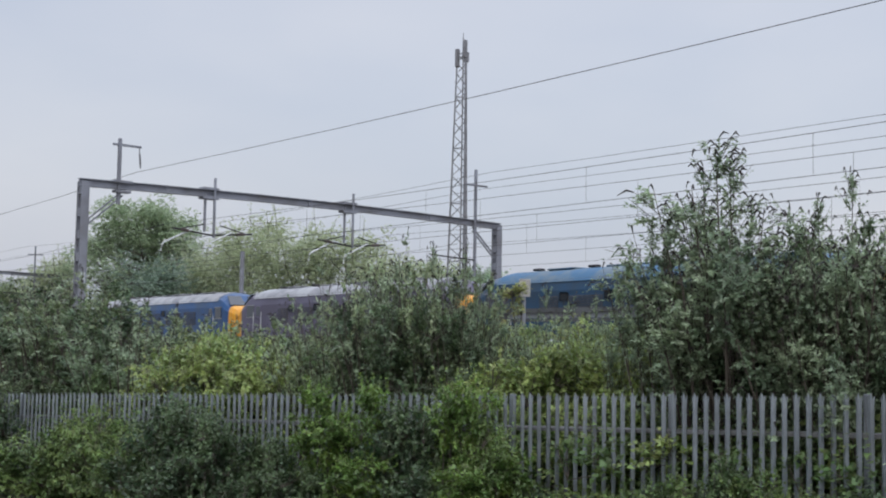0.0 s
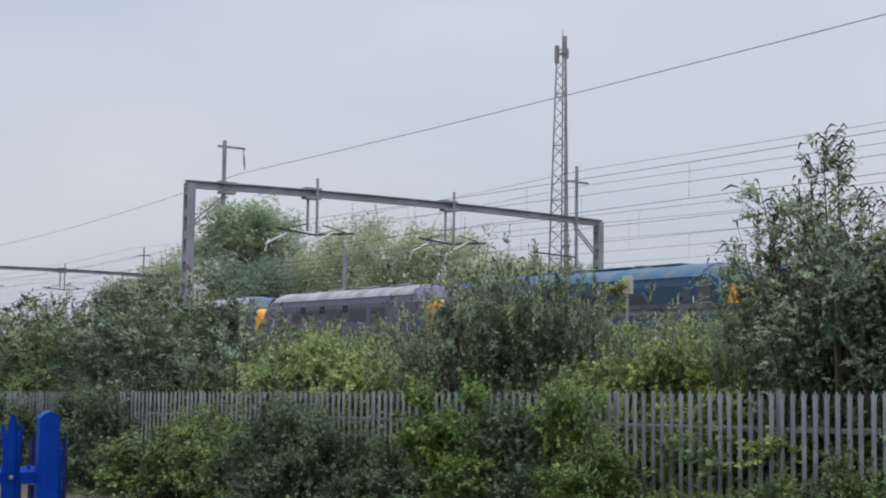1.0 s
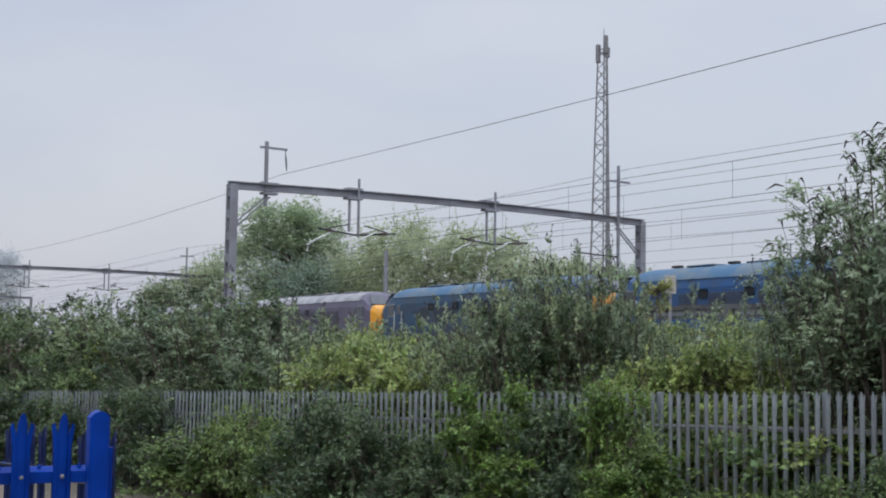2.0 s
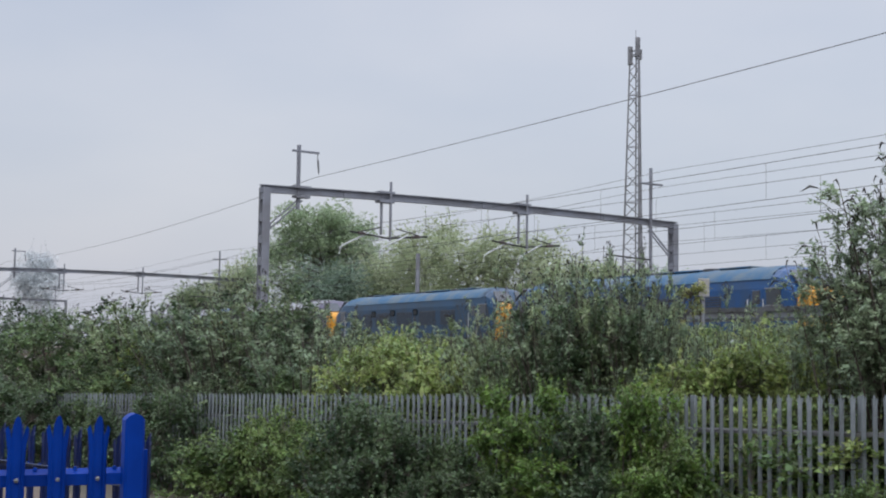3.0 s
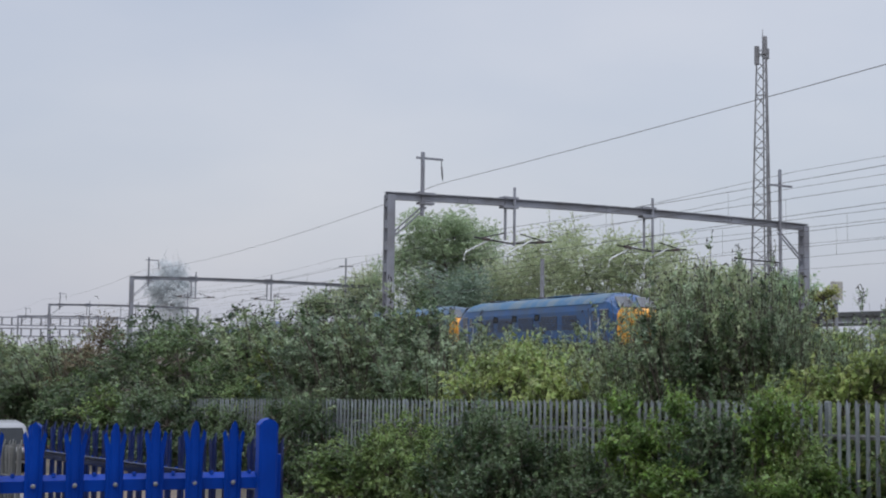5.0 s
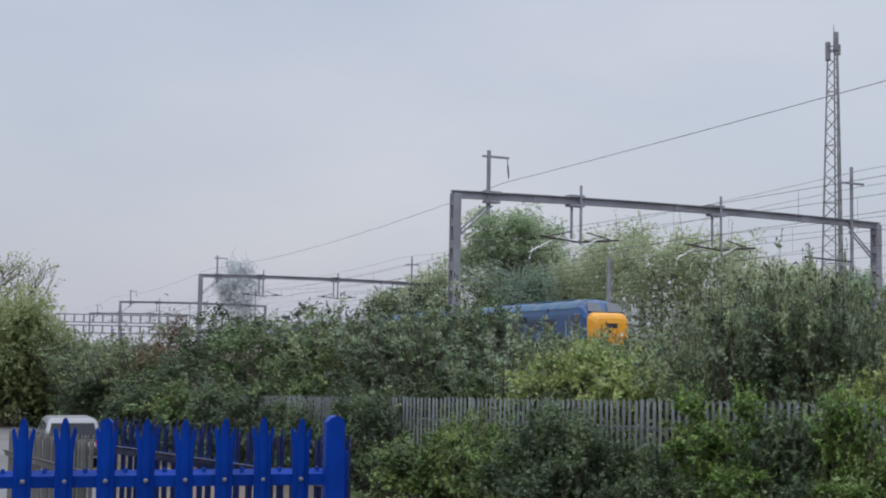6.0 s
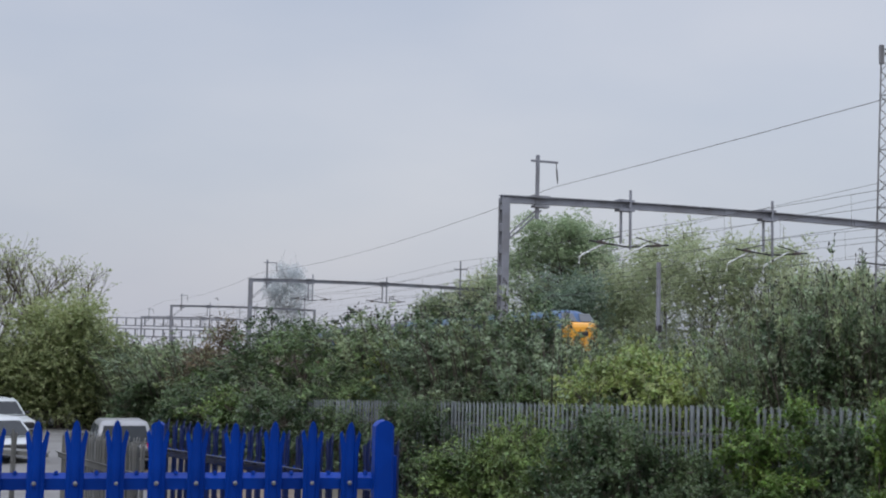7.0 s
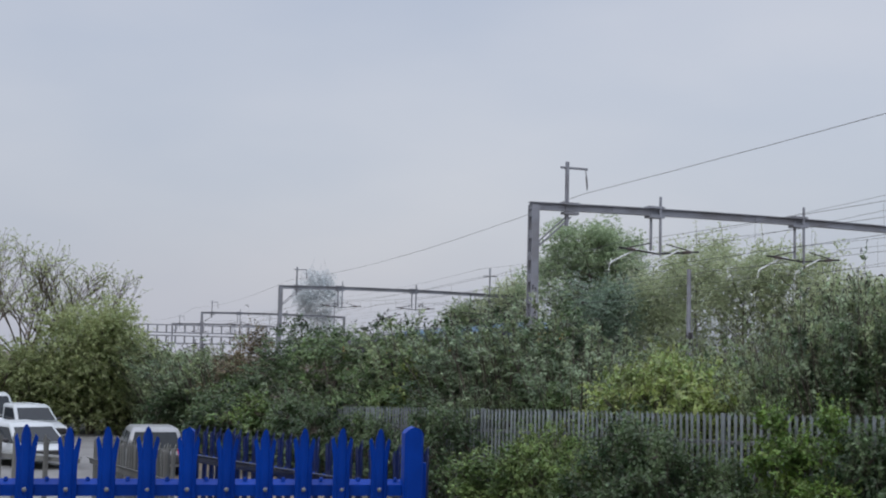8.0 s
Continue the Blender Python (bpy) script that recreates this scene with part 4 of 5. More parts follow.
def cane_bush(seed, height, radius, canes, per_cane, per, leaf, wide, mat, start=0.3, plume=0.28, reach=0.38, seeds=0, short=0.8, taper=0.16, full=0.0):
    """Meshes of a shrub of upright arching canes, each a leafy plume that thins towards its tip."""
    rng = np.random.default_rng(seed)
    roots, lifts, lengths = [], [], []
    wood = Shape()
    tips = []
    for i in range(canes):
        az = i * 2.4 + rng.uniform(-0.5, 0.5)
        out = radius * math.sqrt((i + rng.uniform(0.1, 0.9)) / canes)
        tall = height * (rng.uniform(short, 1.0) * (1 - taper * (out / radius) ** 2) if i else 1.0)
        foot = np.array([0.25 * out * math.cos(az), 0.25 * out * math.sin(az), -0.2])
        side = np.array([math.cos(az), math.sin(az), 0.0])

        def along(t):
            t = np.asarray(t)[..., None]
            return foot + side * out * 0.85 * t ** 1.4 + np.array([0, 0, 1.0]) * (tall + 0.2) * (t - 0.10 * t ** 3) / 0.9
        tufts = max(per_cane // 4, 1)
        member = rng.integers(0, tufts, per_cane)
        t = np.clip(rng.uniform(start, 1.0, tufts)[member] ** (0.85 - 0.25 * full) + rng.normal(size=per_cane) * 0.018, 0.02, 1.0)
        way = unit(along(np.minimum(t + 0.02, 1.02)) - along(t))
        rad = unit(unit(rng.normal(size=(tufts, 3)))[member] + rng.normal(size=(per_cane, 3)) * 0.45)
        fat = plume * (1.25 - t + full * (0.5 * t - 0.2)) * rng.uniform(0.2, 1.25, per_cane) * (0.7 + 0.3 * np.sin(t * 14 + i))
        roots.append(along(t) + rad * fat[:, None])
        lifts.append(unit(way * 0.55 + rad * 0.75 + np.array([0, 0, 0.25])))
        lengths.append(reach * rng.uniform(0.4, 1.0, per_cane) * (1.25 - 0.55 * t + full * 0.2 * t))
        pts = [Vector(along(np.array(k))) for k in (0.0, 0.35, 0.7, 1.0)]
        r = 0.006 + 0.0055 * height
        wood.tube(pts, [r, r * 0.75, r * 0.45, r * 0.12], 5, caps=False)
        tips.append((pts[3], Vector(way[0])))
    roots, lifts, lengths = np.concatenate(roots), np.concatenate(lifts), np.concatenate(lengths)
    crown = leaf_mesh("crown", *sprays(rng, roots, lifts, lengths, per, leaf, wide, 0.35), mat)
    for k in rng.permutation(len(roots))[:220]:
        a = Vector(roots[k])
        wood.tube([a - Vector(lifts[k]) * 0.12, a, a + Vector(lifts[k]) * float(lengths[k])], [0.006, 0.005, 0.002], 3, caps=False)
    stem = wood.mesh("stem_tangle", M_TWIG)
    head = None
    if seeds:
        heads = Shape()
        ends = np.argsort(-roots[:, 2] + rng.uniform(0, 0.4 * height, len(roots)))[:seeds]
        for a, d in tips + [(Vector(roots[k]) + Vector(lifts[k]) * float(lengths[k]) * 0.9, Vector(lifts[k])) for k in ends]:
            d = (d + Vector((rng.uniform(-0.9, 0.9), rng.uniform(-0.9, 0.9), rng.uniform(-0.2, 0.2)))).normalized()
            ln = rng.uniform(0.10, 0.24)
            heads.tube([a, a + d * ln * 0.45, a + d * ln - Vector((0, 0, 0.10))], [0.008, 0.015, 0.004], 5)
        head = heads.mesh("seed_head_spray", M_SEED)
    return crown, stem, head


def make_bush(name, meshes, m, label, category="shrub", group=""):
    crown, stem, head = meshes
    b = thing(name, label, category, m, group)
    part("crown", crown, None, b)
    tagged(part("stem_tangle", stem, None, b), kind="stuff")
    if head:
        tagged(part("seed_head_spray", head, None, b, "dark dry flower heads"), kind="stuff")
    return b


# shrubs of the bank, as variants
def cane_variants(seed, count, *rest, **more):
    return [cane_bush(seed + k, *rest, **more) for k in range(count)]


def variants(seed, count, height, radius, clumps, per, leaf, wide, mat, **more):
    return [bush_parts(seed + k, height, radius, clumps, per, leaf, wide, mat, **more) for k in range(count)]


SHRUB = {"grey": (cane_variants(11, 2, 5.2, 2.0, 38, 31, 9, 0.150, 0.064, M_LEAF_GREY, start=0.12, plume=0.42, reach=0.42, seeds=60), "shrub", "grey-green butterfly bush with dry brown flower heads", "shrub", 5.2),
         "dark": (variants(21, 2, 5.0, 2.0, 1050, 10, 0.134, 0.070, M_LEAF_DARK, lobes=17, reach=0.40, seeds=8, shoots=110), "shrub", "dense dark green shrub on the railway bank", "shrub", 5.0),
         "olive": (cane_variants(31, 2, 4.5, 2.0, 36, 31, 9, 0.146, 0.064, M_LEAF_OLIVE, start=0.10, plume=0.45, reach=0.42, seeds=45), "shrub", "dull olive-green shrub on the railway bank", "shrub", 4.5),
         "fresh": (variants(35, 1, 4.0, 2.0, 1000, 10, 0.134, 0.070, M_LEAF_FRESH, lobes=17, reach=0.42, seeds=0, shoots=130), "shrub", "fresh mid-green shrub on the railway bank", "shrub", 4.0),
         "brown": (variants(71, 1, 4.0, 2.0, 1050, 11, 0.120, 0.058, M_LEAF_BROWN, lobes=16, reach=0.43, seeds=20, shoots=130), "shrub", "reddish brown shrub with withered leaves", "shrub", 4.0),
         "yellow": (variants(41, 3, 2.7, 1.5, 740, 9, 0.113, 0.078, M_LEAF_YELLOW, lobes=17, reach=0.36, stems=4, shoots=90), "bramble", "yellow-green bramble thicket sprawling over the bank", "bramble", 2.7),
         "bright": (variants(51, 2, 3.3, 1.1, 900, 10, 0.122, 0.088, M_LEAF_BRIGHT, lobes=19, reach=0.40, stems=6, shoots=190), "bramble", "bright green young bramble climbing the fence", "bramble", 3.3),
         "bramble": (variants(61, 2, 2.4, 1.35, 820, 9, 0.114, 0.080, M_LEAF_DARK, lobes=18, reach=0.42, stems=6, shoots=150), "bramble", "dark green bramble bush in front of the palisade fence", "bramble", 2.4),
         "mid": (variants(65, 2, 2.4, 1.35, 820, 9, 0.114, 0.080, M_LEAF_MID, lobes=18, reach=0.42, stems=6, shoots=150), "bramble", "mid-green bramble bush in front of the palisade fence", "bramble", 2.4)}
made = {}


def plant(kind, i, b, d, slope, size, rng):
    """A shrub at a bearing and distance, its top at a slope above eye level, its spread times size."""
    kinds, name, label, category, h = SHRUB[kind]
    x, y = at(b, d)
    tall = max((EYE + slope * d - ground_z(x, y)) / h, 0.22)
    m = pose(x, y, ground_z(x, y) - 0.04, 0, 0, rng.uniform(0, 360)) @ Matrix.Diagonal((size, size, tall, 1))
    k = (kind, i % len(kinds))
    if k not in made:
        made[k] = make_bush(name, kinds[k[1]], m, label, category, kind + " shrubs")
        return
    twin = copy_thing(made[k], Matrix.Identity(4))
    twin.matrix_basis = m


def fence_dist(bearing):
    """Distance along a bearing at which it meets the grey fence."""
    b = radians(bearing)
    return 15.18 / (0.7495 * math.cos(b) - 0.662 * math.sin(b))


rng = random.Random(5)
# hedge line behind the fence: bearing, metres behind it, slope of the top, kind, spread
HEDGE = [(-12.9, 1.6, 0.090, "grey", 0.5), (-14.4, 1.4, 0.098, "dark", 0.5), (-16.2, 1.6, 0.100, "grey", 0.55), (-18.0, 1.4, 0.110, "dark", 0.55), (-19.8, 1.6, 0.113, "grey", 0.6), (-21.4, 1.6, 0.113, "grey", 0.6),
         (35.6, 3.0, 0.011, "olive", 1.5), (34.2, 2.0, 0.009, "fresh", 1.4), (32.6, 2.0, 0.011, "olive", 1.4), (31.4, 2.2, 0.013, "olive", 1.3), (30.2, 2.0, 0.011, "grey", 1.3), (29.0, 3.0, 0.020, "olive", 1.25), (28.2, 3.0, 0.027, "brown", 1.0), (26.8, 2.0, 0.026, "dark", 1.2),
         (25.6, 3.0, 0.033, "dark", 1.2), (24.4, 2.2, 0.030, "fresh", 1.1), (23.2, 3.2, 0.036, "dark", 1.1), (22.0, 2.4, 0.032, "fresh", 1.0), (20.8, 3.2, 0.043, "olive", 1.0), (19.6, 2.2, 0.037, "dark", 1.0),
         (18.4, 3.0, 0.043, "grey", 1.0), (17.0, 2.2, 0.051, "grey", 1.0), (15.8, 3.2, 0.058, "olive", 0.9), (14.7, 2.4, 0.051, "dark", 0.85), (13.7, 2.4, 0.033, "grey", 0.75),
         (20.9, 1.9, 0.019, "yellow", 0.9), (6.9, 1.5, 0.000, "yellow", 0.85), (8.2, 1.6, 0.010, "yellow", 0.95), (9.6, 1.6, 0.019, "yellow", 0.95), (11.0, 1.7, 0.010, "yellow", 0.95), (12.3, 1.8, 0.002, "yellow", 0.9), (10.4, 2.8, 0.023, "yellow", 0.95), (8.8, 2.8, 0.022, "mid", 0.9), (-1.6, 1.3, -0.004, "yellow", 0.75), (-3.0, 1.5, 0.009, "yellow", 0.85), (-4.5, 1.6, 0.019, "yellow", 0.85), (-6.0, 1.6, 0.021, "yellow", 0.85), (-7.5, 1.6, 0.019, "yellow", 0.85), (-9.0, 1.5, 0.013, "yellow", 0.8), (13.2, 5.0, 0.034, "grey", 0.7), (11.8, 5.0, 0.032, "olive", 0.65), (10.4, 5.0, 0.024, "grey", 0.65), (9.0, 5.5, 0.024, "olive", 0.65), (7.7, 5.5, 0.026, "grey", 0.6), (6.4, 6.0, 0.032, "olive", 0.55), (-0.3, 1.9, 0.075, "olive", 0.5), (-1.2, 2.1, 0.061, "grey", 0.4), (-1.6, 2.6, 0.024, "olive", 0.4), (-7.6, 5.5, 0.030, "olive", 0.4), (5.3, 1.9, 0.033, "grey", 0.55), (4.3, 1.9, 0.071, "grey", 0.55), (3.0, 1.8, 0.079, "olive", 0.55), (1.7, 1.8, 0.083, "grey", 0.55), (0.4, 2.2, 0.081, "olive", 0.6), (3.4, 1.1, 0.035, "dark", 0.6), (1.4, 1.1, 0.039, "dark", 0.6), (-0.8, 2.0, 0.039, "grey", 0.5),
         (2.4, 1.5, 0.061, "grey", 0.6), (-0.1, 1.6, 0.061, "dark", 0.5), (5.0, 1.5, 0.037, "olive", 0.5), (-15.2, 2.2, 0.094, "grey", 0.6), (-17.0, 2.3, 0.098, "olive", 0.6), (-18.8, 2.4, 0.100, "grey", 0.6), (-11.8, 1.9, 0.070, "olive", 0.5),
         (16.4, 4.6, 0.045, "dark", 0.8), (15.0, 4.4, 0.040, "olive", 0.8), (14.2, 4.6, 0.038, "dark", 0.7), (17.8, 4.4, 0.043, "dark", 0.8), (19.2, 4.4, 0.034, "olive", 0.8), (21.4, 4.4, 0.034, "dark", 0.9), (23.8, 4.4, 0.029, "olive", 0.9),
         (-2.6, 3.0, 0.030, "olive", 0.26), (-3.9, 3.2, 0.034, "fresh", 0.26), (-5.2, 3.0, 0.036, "olive", 0.26), (-6.6, 3.4, 0.032, "fresh", 0.28), (-7.8, 2.6, 0.026, "yellow", 0.6), (-8.8, 3.0, 0.022, "fresh", 0.3), (-5.9, 2.4, 0.022, "yellow", 0.6)]
for i, (b, back, slope, kind, size) in enumerate(HEDGE):
    plant(kind, i, b, fence_dist(b) + back + (1.3 if b > 14 else 0.0), slope, size, rng)
# lower second row that closes the gaps at the fence
for i in range(17):
    b = 35.5 - i * 1.55 + rng.uniform(-0.3, 0.3)
    plant(("dark", "grey", "olive", "dark", "fresh")[i % 5], i, b, fence_dist(b) + 1.9 + rng.uniform(0, 0.4), -0.012 + rng.uniform(-0.006, 0.008), 0.75, rng)
# yellow-green brambles on the open bank, higher up the further back
for row, (back, slope) in enumerate(((1.0, -0.034), (2.4, -0.014), (4.2, 0.004), (6.4, 0.016), (8.6, 0.018))):
    for i in range(15):
        b = -20.5 + 2.4 * i + rng.uniform(-0.7, 0.7)
        if (-0.5 < b < 6.5 and back < 4) or (b > 13 and back > 4):
            continue
        kind = (("yellow", "mid") if b < -1 else ("mid", "bramble", "bramble"))[i % (2 if b < -1 else 3)] if row == 0 else ("yellow" if (i + row) % 7 else ("mid", "yellow", "olive")[row % 3])
        low = 0.011 if b < 0 else 0.0
        plant(kind, i, b, fence_dist(b) + back + rng.uniform(-0.3, 0.3), slope + low + rng.uniform(-0.006, 0.005), rng.uniform(0.85, 1.15) * (0.5 if kind == "olive" else 1.0), rng)

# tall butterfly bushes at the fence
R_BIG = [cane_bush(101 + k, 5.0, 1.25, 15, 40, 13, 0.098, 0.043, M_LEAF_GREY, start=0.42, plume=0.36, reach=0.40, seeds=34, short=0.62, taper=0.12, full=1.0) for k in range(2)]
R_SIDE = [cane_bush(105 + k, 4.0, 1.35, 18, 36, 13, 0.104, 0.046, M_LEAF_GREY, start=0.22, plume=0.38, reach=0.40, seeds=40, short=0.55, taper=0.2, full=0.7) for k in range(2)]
TALL = [(1, -3.3, 2.2, 0.044, 0.34), (0, -4.5, 2.4, 0.047, 0.42), (1, -5.7, 2.4, 0.044, 0.40), (0, -6.8, 2.2, 0.040, 0.36), (1, -2.4, 2.4, 0.044, 0.3),
        (0, -13.0, 1.2, 0.146, 0.9), (1, -14.8, 1.3, 0.118, 0.7), (0, -16.2, 1.2, 0.112, 0.7), (1, -11.2, 1.2, 0.126, 0.7), (2, -13.2, 1.5, 0.100, 0.9), (3, -19.6, 1.4, 0.112, 0.8),
        (0, -12.6, 1.2, 0.158, 1.15), (1, -11.8, 1.3, 0.150, 1.1), (0, -13.8, 1.3, 0.112, 0.9), (1, -10.2, 1.2, 0.112, 0.8), (0, -9.4, 1.4, 0.096, 0.45), (3, -14.4, 1.2, 0.086, 0.9), (2, -15.8, 1.2, 0.094, 0.9), (0, -17.4, 1.0, 0.130, 0.7), (3, -18.8, 1.2, 0.10, 0.9), (2, -20.6, 1.2, 0.11, 0.9),
        (1, -8.2, 1.5, 0.070, 0.35), (3, -12.4, 1.4, 0.070, 0.8), (2, -17.2, 1.5, 0.080, 0.9), (1, -0.9, 1.6, 0.084, 0.28), (0, -1.5, 2.0, 0.056, 0.3), (1, 2.2, 1.6, 0.074, 0.4), (0, 0.6, 1.6, 0.076, 0.35)]
for k, b, back, slope, size in TALL:
    d = fence_dist(b) + back
    x, y = at(b, d)
    h = 5.0 if k < 2 else 4.0
    tall = (EYE + slope * d - ground_z(x, y)) / h
    make_bush("butterfly_bush", (R_BIG + R_SIDE)[k], pose(x, y, ground_z(x, y) - 0.05, 0, 0, b * 20) @ Matrix.Diagonal((size, size, tall, 1)), "tall upright butterfly bush with dark dry flower heads", "shrub", "butterfly bushes")

# brambles before the fence: bearing, metres before it, slope of the top, kind, spread
BEFORE = [(31.5, 0.9, -0.018, "bramble", 1.2), (29.6, 0.9, -0.018, "bramble", 1.2), (27.8, 0.9, -0.020, "mid", 1.15), (26.2, 0.9, -0.018, "bramble", 1.15), (24.9, 0.8, -0.020, "bramble", 0.9), (23.7, 0.8, -0.032, "bramble", 0.7), (22.4, 0.8, -0.036, "bramble", 0.7), (20.4, 0.7, -0.022, "bramble", 0.75), (19.2, 0.7, -0.022, "bramble", 0.75), (17.6, 1.5, -0.060, "mid", 0.9), (16.4, 1.3, -0.052, "mid", 0.8), (15.4, 0.9, -0.034, "mid", 0.6), (14.4, 1.0, -0.040, "mid", 0.6), (13.3, 1.2, -0.056, "mid", 0.7), (12.0, 1.1, -0.024, "bramble", 0.75), (10.9, 1.1, -0.022, "bramble", 0.75), (9.7, 1.4, -0.036, "bramble", 0.65),
          (8.2, 0.9, -0.052, "bramble", 0.55), (7.0, 0.9, -0.056, "bramble", 0.5), (5.6, 0.8, -0.014, "bright", 0.5), (4.5, 0.8, -0.034, "bright", 0.65), (3.1, 0.8, -0.012, "bright", 0.5), (1.9, 0.8, -0.024, "bramble", 0.7), (0.7, 0.7, -0.022, "bramble", 0.6), (-0.5, 0.7, -0.006, "bright", 0.5), (-1.6, 0.6, -0.014, "bright", 0.4),
          (-2.3, 0.7, -0.040, "mid", 0.5), (-3.1, 0.7, -0.066, "bright", 0.45), (-4.2, 0.6, -0.094, "bramble", 0.45), (-5.6, 0.7, -0.098, "mid", 0.55), (-7.8, 0.7, -0.092, "mid", 0.5), (-9.2, 0.6, -0.086, "bramble", 0.45), (-10.4, 0.6, -0.078, "mid", 0.5), (-12.3, 0.6, -0.060, "bramble", 0.5), (-13.5, 0.6, -0.070, "mid", 0.5),
          (-15.5, 0.7, -0.088, "mid", 0.5), (-17.6, 0.6, -0.082, "bramble", 0.55), (-19.6, 0.7, -0.085, "bramble", 0.55), (6.2, 1.6, -0.080, "bramble", 0.6), (3.6, 1.9, -0.074, "bright", 0.6), (1.2, 1.7, -0.080, "bramble", 0.6), (-0.9, 1.6, -0.082, "bright", 0.5), (11.4, 2.2, -0.075, "bramble", 0.7), (8.6, 2.0, -0.090, "bramble", 0.6)]
for i, (b, fore, slope, kind, size) in enumerate(BEFORE):
    plant(kind, i, b, fence_dist(b) - fore, slope, size, rng)

q = at(-3.3, 29.5)
make_bush("shrub", bush_parts(111, 3.0, 0.6, 200, 9, 0.11, 0.06, M_ORANGE_LEAF, lobes=8, reach=0.34, stems=4, low=0.3), pose(*q, 1.3), "slender shrub with withered yellow-green leaves", "shrub")


# ---- trees ----
def make_tree(name, seed, m, height, radius, leaves, leaf, mat, label, trunk=0.35, bare=0.28, clump=1.4, upright=0.5, limbs=16, twigs=True, group="", extra=None, wisp=0):
    rng = np.random.default_rng(seed)
    t = thing(name, label, "tree", m, group)
    wood = Shape()
    wood.tube([(0, 0, -0.3), (0.05, 0.02, height * 0.25), (-0.1, 0.05, height * 0.5), (0.05, -0.05, height * 0.82)], [trunk, trunk * 0.8, trunk * 0.5, trunk * 0.1], 8, caps=False)
    part("trunk", wood, M_BARK, t)
    tips = []
    limb = Shape()
    for k in range(limbs):
        z0 = height * (bare + (0.78 - bare) * (k + rng.uniform(0, 1)) / limbs)
        a = k * 2.4 + rng.uniform(-0.4, 0.4)
        out = radius * (1.0 - 0.55 * abs(z0 / height - 0.45) / 0.45) * rng.uniform(0.75, 1.05)
        rise = out * upright * rng.uniform(0.7, 1.3)
        end = Vector((math.cos(a) * out, math.sin(a) * out, min(z0 + rise, height * 0.97)))
        root = Vector((0, 0, z0))
        mid = root.lerp(end, 0.5) + Vector((0, 0, -0.1 * out))
        limb.tube([root, mid, end], [trunk * 0.35, trunk * 0.2, trunk * 0.05], 5, caps=False)
        tips.append(end)
        for j in range(6):
            u = rng.uniform(0.3, 1.0)
            base = root.lerp(mid, u * 2) if u < 0.5 else mid.lerp(end, u * 2 - 1)
            e = base + Vector((*rng.normal(0, 0.30, 2), abs(rng.normal(0.2, 0.25)))) * radius * 0.7
            e.z = min(e.z, height)
            limb.tube([base, base.lerp(e, 0.5) + Vector((0, 0, 0.08)), e], [trunk * 0.12, trunk * 0.08, trunk * 0.02], 4, caps=False)
            tips.append(e)
            if twigs:
                for _ in range(3):
                    w = e + Vector((*rng.normal(0, 0.5, 2), rng.normal(0.3, 0.4))) * clump * 0.8
                    limb.tube([base.lerp(e, 0.7), w], [trunk * 0.05, trunk * 0.015], 3, caps=False)
                    tips.append(w)
    tips.append(Vector((0, 0, height * 0.95)))
    tagged(part("limb_work", limb, M_BARK, t), kind="stuff")
    tips = np.array([tuple(k) for k in tips])
    per = 8
    n = leaves // per
    pick = rng.integers(0, len(tips), n)
    ways = unit(rng.normal(size=(n, 3)) + np.array([0, 0, 0.3]))
    roots = tips[pick] + ways * (clump * rng.uniform(0, 1, n) ** 0.5)[:, None] * np.array([1, 1, 0.75])
    part("crown", leaf_mesh("crown", *sprays(rng, roots, ways, np.full(n, 0.3 + 1.1 * (leaf - 0.1)) * rng.uniform(0.6, 1.3, n), per, leaf, leaf * 0.6, 0.3, 0.5), mat), mat, t)
    if wisp:
        # thin upright shoots that break the outline of the crown
        top = tips[np.argsort(-tips[:, 2] + rng.uniform(0, 0.35 * height, len(tips)))[:wisp]]
        rods = Shape()
        roots, ways = [], []
        for k in top:
            up = Vector((*rng.normal(0, 0.16, 2), 1.0)) * rng.uniform(0.10, 0.22) * height
            rods.tube([Vector(k), Vector(k) + up], [0.03, 0.008], 3, caps=False)
            for u in np.linspace(0.05, 1.0, 9):
                roots.append(tuple(Vector(k) + up * float(u)))
                ways.append(tuple(up.normalized()))
        n = len(roots)
        tagged(part("shoot_work", rods, M_BARK, t), kind="stuff")
        part("shoot_leaves", leaf_mesh("shoot_leaves", *sprays(rng, np.array(roots), unit(np.array(ways) + rng.normal(size=(n, 3)) * 0.7), rng.uniform(0.15, 0.45, n), 5, leaf * 0.8, leaf * 0.45, 0.2, 0.9), mat), mat, t)
    if extra:
        n = 900
        roots = tips[rng.integers(0, len(tips), n)] + rng.normal(size=(n, 3)) * clump * 0.6
        part("blossom", leaf_mesh("blossom", *sprays(rng, roots, unit(rng.normal(size=(n, 3))), np.full(n, 0.5), 6, 0.16, 0.10, 0.2), extra), extra, t)
    return t


def tree_at(b, d, turn=0):
    x, y = at(b, d)
    return pose(x, y, ground_z(x, y) - 0.05, 0, 0, turn)


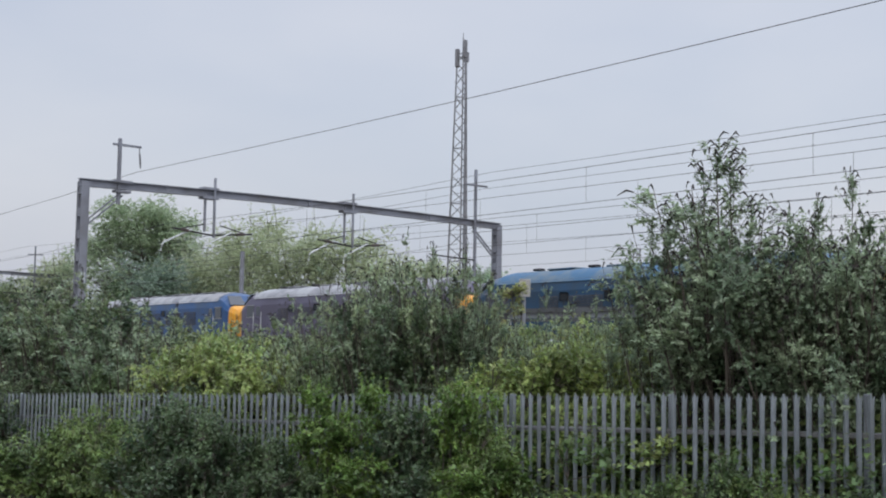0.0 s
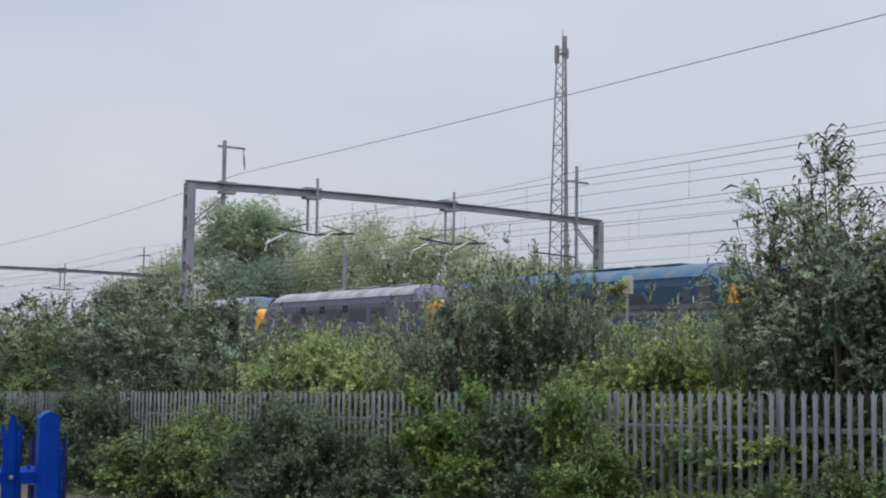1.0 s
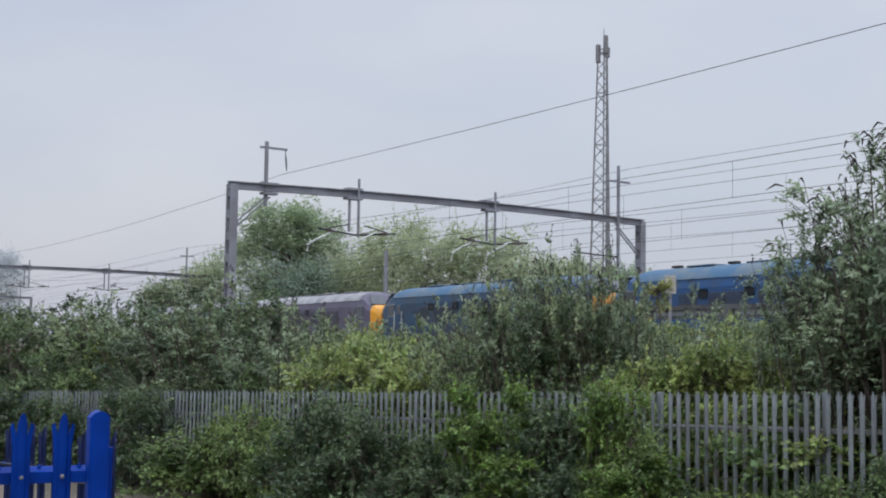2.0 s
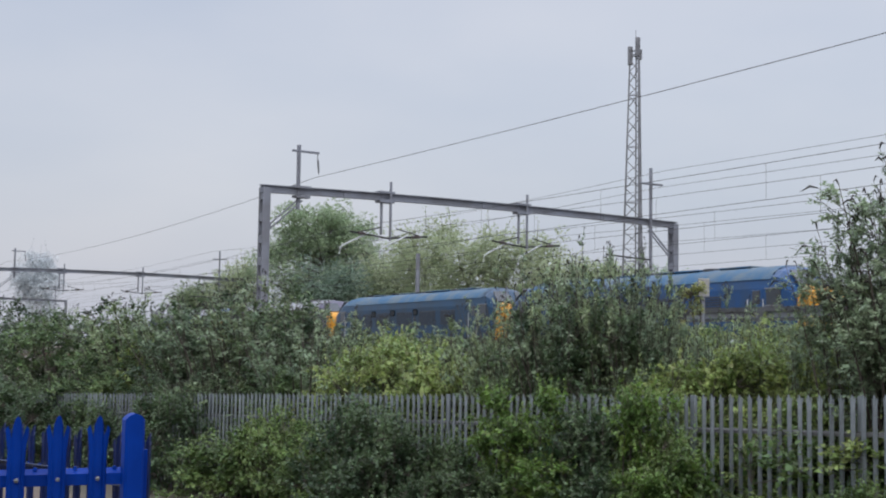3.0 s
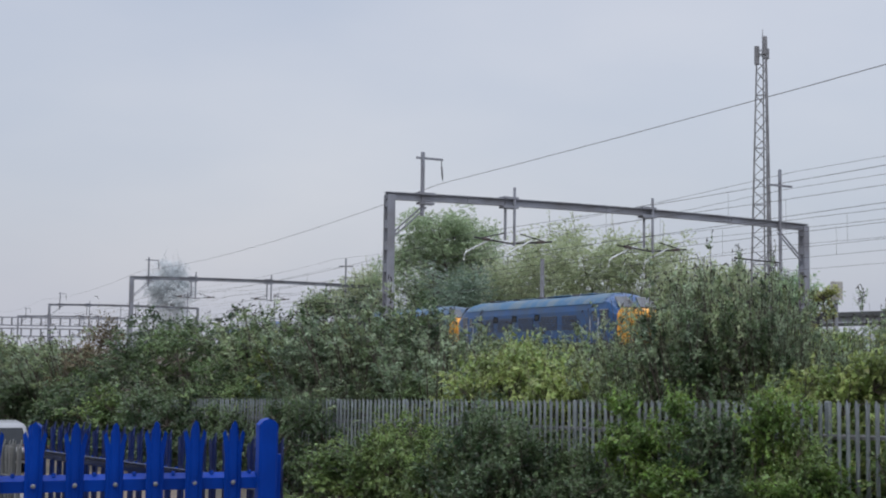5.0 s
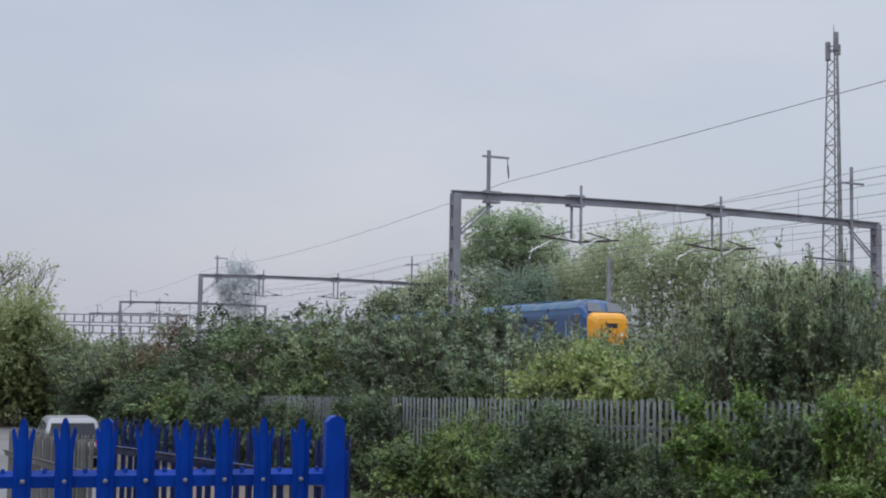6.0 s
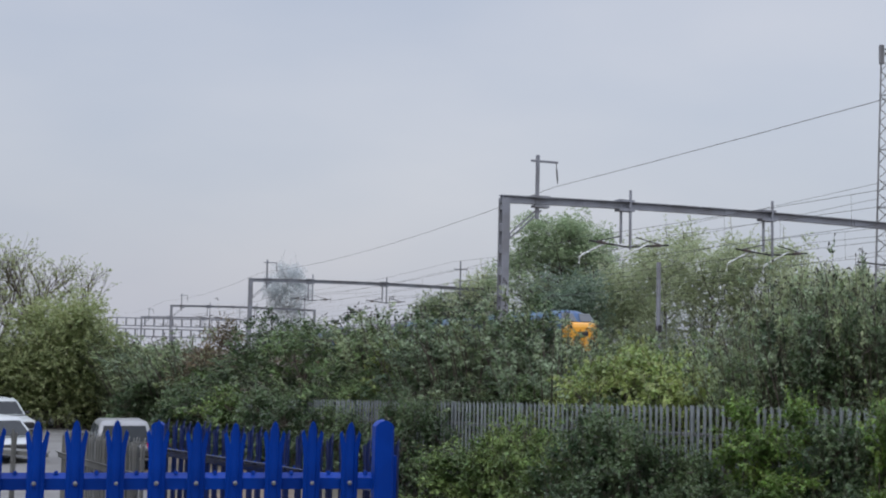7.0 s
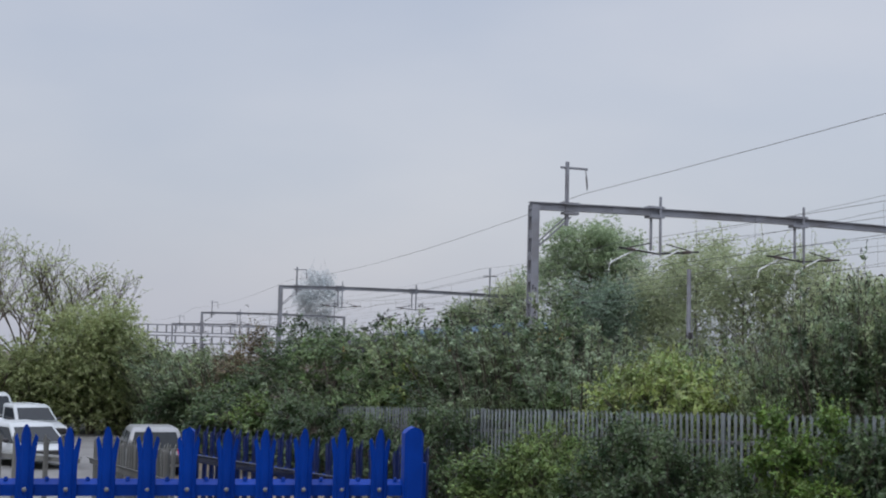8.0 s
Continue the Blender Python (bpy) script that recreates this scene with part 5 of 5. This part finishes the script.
make_tree("tree", 201, tree_at(13.0, 125), 16.2, 6.5, 96000, 0.25, M_LEAF_GREEN, "broad green deciduous tree behind the railway", 0.4, 0.10, 1.15, 0.5, 34, False)
# added tree: its dark leaves stand for shade inside the broad crown
make_tree("tree", 203, tree_at(12.7, 112), 8.6, 3.3, 30000, 0.20, M_LEAF_SHADE, "blue-green tree added with dark leaves for the broad tree's shaded lower crown", 0.3, 0.06, 1.6, 0.5, 14, False)
make_tree("tree", 202, tree_at(10.6, 118), 12.0, 3.4, 8000, 0.19, M_LEAF_PALE, "thin tree with white blossom behind the railway", 0.2, 0.2, 1.5, 0.8, 12, True, extra=M_BLOSSOM)
for k, (b, d, h, r, mat) in enumerate(((10.1, 116, 10.6, 3.0, M_LEAF_PALE), (8.6, 110, 13.4, 4.2, M_LEAF_PALE), (6.6, 106, 11.6, 3.8, M_LEAF_PALE), (4.4, 104, 11.8, 3.6, M_LEAF_PALE), (2.4, 100, 9.0, 3.4, M_LEAF_PALE), (0.4, 98, 8.6, 3.2, M_LEAF_PALE), (-1.6, 97, 8.0, 3.0, M_LEAF_TREE),
                                       (16.6, 132, 9.4, 3.4, M_LEAF_PALE), (18.4, 140, 8.0, 3.2, M_LEAF_OLIVE))):
    make_tree("tree", 210 + k, tree_at(b, d, 40 * k), h, r, 32000, 0.22, mat, "pale yellow-green young tree behind the railway", 0.14, 0.06, 1.25, 0.9, 22, False, "trees behind the railway", wisp=4 if h > 10 else 9)
make_tree("tree", 230, tree_at(25.3, 300), 21.0, 4.6, 34000, 0.40, M_LEAF_HAZE, "distant upright poplar with leaves coloured pale for mist", 0.10, 0.08, 2.0, 1.5, 12, False, wisp=8)


def make_open_tree(seed, m, height, spread, label, leaves=8, leaf=0.115, trunk=0.17, stems=3):
    """A tree of forking, rising limbs that end in fine twigs with a few young leaves."""
    rng = np.random.default_rng(seed)
    t = thing("tree", label, "tree", m, "open-branched trees")
    base = Shape()
    limb, twig = Shape(), Shape()
    ends = []

    def grow(a, way, length, r, level):
        bend = Vector(rng.normal(0, 0.16, 3)) + Vector((0, 0, 0.10))
        mid = a + way * length * 0.5 + bend * length * 0.14
        end = a + (way + bend * 0.35).normalized() * length
        end.z = min(end.z, height)
        shape = base if level == 0 else limb if level < 4 else twig
        shape.tube([a, mid, end], [r, r * 0.82, r * 0.66], 7 if level == 0 else 5 if level < 4 else 3, caps=False)
        if level >= 5:
            ends.append((end, (end - a).normalized()))
        if level == 6:
            return
        for k in range(3 if level in (0, 3, 4) else 2):
            az = rng.uniform(0, 2 * math.pi)
            lean = rng.uniform(0.35, 0.75)
            side = Vector((math.cos(az) * spread, math.sin(az) * spread, rng.uniform(-0.1, 0.35)))
            grow(end if k else mid.lerp(end, 0.7), (way * (1 - 0.35 * lean) + side * lean).normalized(), length * rng.uniform(0.68, 0.92), r * 0.62, level + 1)

    for k in range(stems):
        az = 2.1 * k + 0.4
        grow(Vector((0.25 * math.cos(az), 0.25 * math.sin(az), -0.2)), Vector((0.42 * spread * math.cos(az), 0.42 * spread * math.sin(az), 1)).normalized(), height * 0.26, trunk * (1.0 - 0.12 * k), 0)
    part("trunk", base, M_BARK, t)
    tagged(part("limb_work", limb, M_BARK, t), kind="stuff")
    tagged(part("twig_work", twig, M_BARK, t), kind="stuff")
    roots = np.array([tuple(e) for e, _ in ends])
    ways = unit(np.array([tuple(w) for _, w in ends]) + rng.normal(size=(len(ends), 3)) * 0.5)
    part("crown", leaf_mesh("crown", *sprays(rng, roots, ways, rng.uniform(0.12, 0.4, len(ends)), leaves, leaf, leaf * 0.55, 0.3, 0.7), M_LEAF_MOSS), M_LEAF_MOSS, t)
    return t


make_open_tree(237, tree_at(37.2, 62), 9.0, 0.85, "open-branched tree with sparse young leaves")
make_open_tree(232, tree_at(40.2, 64), 9.2, 0.85, "open-branched tree with thin foliage by the car park", trunk=0.13)
make_tree("tree", 233, tree_at(34.9, 58), 5.4, 2.5, 52000, 0.15, M_LEAF_MOSS, "rounded olive-green tree at the edge of the car park", 0.2, 0.04, 0.9, 0.5, 22, False)
make_tree("tree", 234, tree_at(33.0, 60), 4.2, 1.5, 18000, 0.15, M_LEAF_MOSS, "small rounded olive-green tree beside a larger one", 0.1, 0.04, 0.8, 0.5, 14, False)
for k, (b, d, h) in enumerate(((38.5, 59, 3.4), (36.6, 60, 3.0), (41.0, 60, 3.6))):
    make_tree("tree", 240 + k, tree_at(b, d), h, 2.4, 18000, 0.15, M_LEAF_MOSS, "bushy green hedge tree behind the parked vehicles", 0.2, 0.03, 1.1, 0.4, 14, False, "hedge trees")


# ---- far lattice footbridge ----
def make_lattice_bridge(b0, b1, d, z0, z1):
    a, b = Vector((*at(b0, d), 0)), Vector((*at(b1, d), 0))
    g = thing("lattice_girder", "distant pale steel lattice girder across the railway", "girder")
    chord = Shape()
    for lo_z, hi_z in ((z0, z0 + 1.45), (z1 - 1.5, z1)):
        for z in (lo_z, hi_z):
            chord.bar((a.x, a.y, z), (b.x, b.y, z), 0.2, 0.22)
    part("chord", chord, M_GANTRY, g)
    for lo_z, hi_z in ((z0, z0 + 1.45), (z1 - 1.5, z1)):
        for k in range(15):
            q = a.lerp(b, k / 14)
            part("upright", Shape().box((q.x, q.y, (lo_z + hi_z) / 2), (0.26, 0.2, hi_z - lo_z)), M_GANTRY, g)
    for u in (0.0, 0.5, 1.0):
        q = a.lerp(b, u)
        part("pier", Shape().box((q.x, q.y, z0 / 2), (0.5, 0.5, z0)), M_GANTRY, g)


make_lattice_bridge(33.0, 27.5, 260.0, 4.75, 8.3)


# ---- movement of the train ----
def motions():
    for loco, start in zip(locos, (75.1, 54.1, 33.1, 12.1)):
        rows = []
        for t in (0.0, 2.0, 4.0, 6.0, 8.0):
            q = rail(start + 10.7 * t, 34.9, rail_z(start + 10.7 * t))
            rows.append((t, pose(q.x, q.y, q.z, 0, math.degrees(0.006), 90 + YAW)))
        walk(loco, rows)


motions()
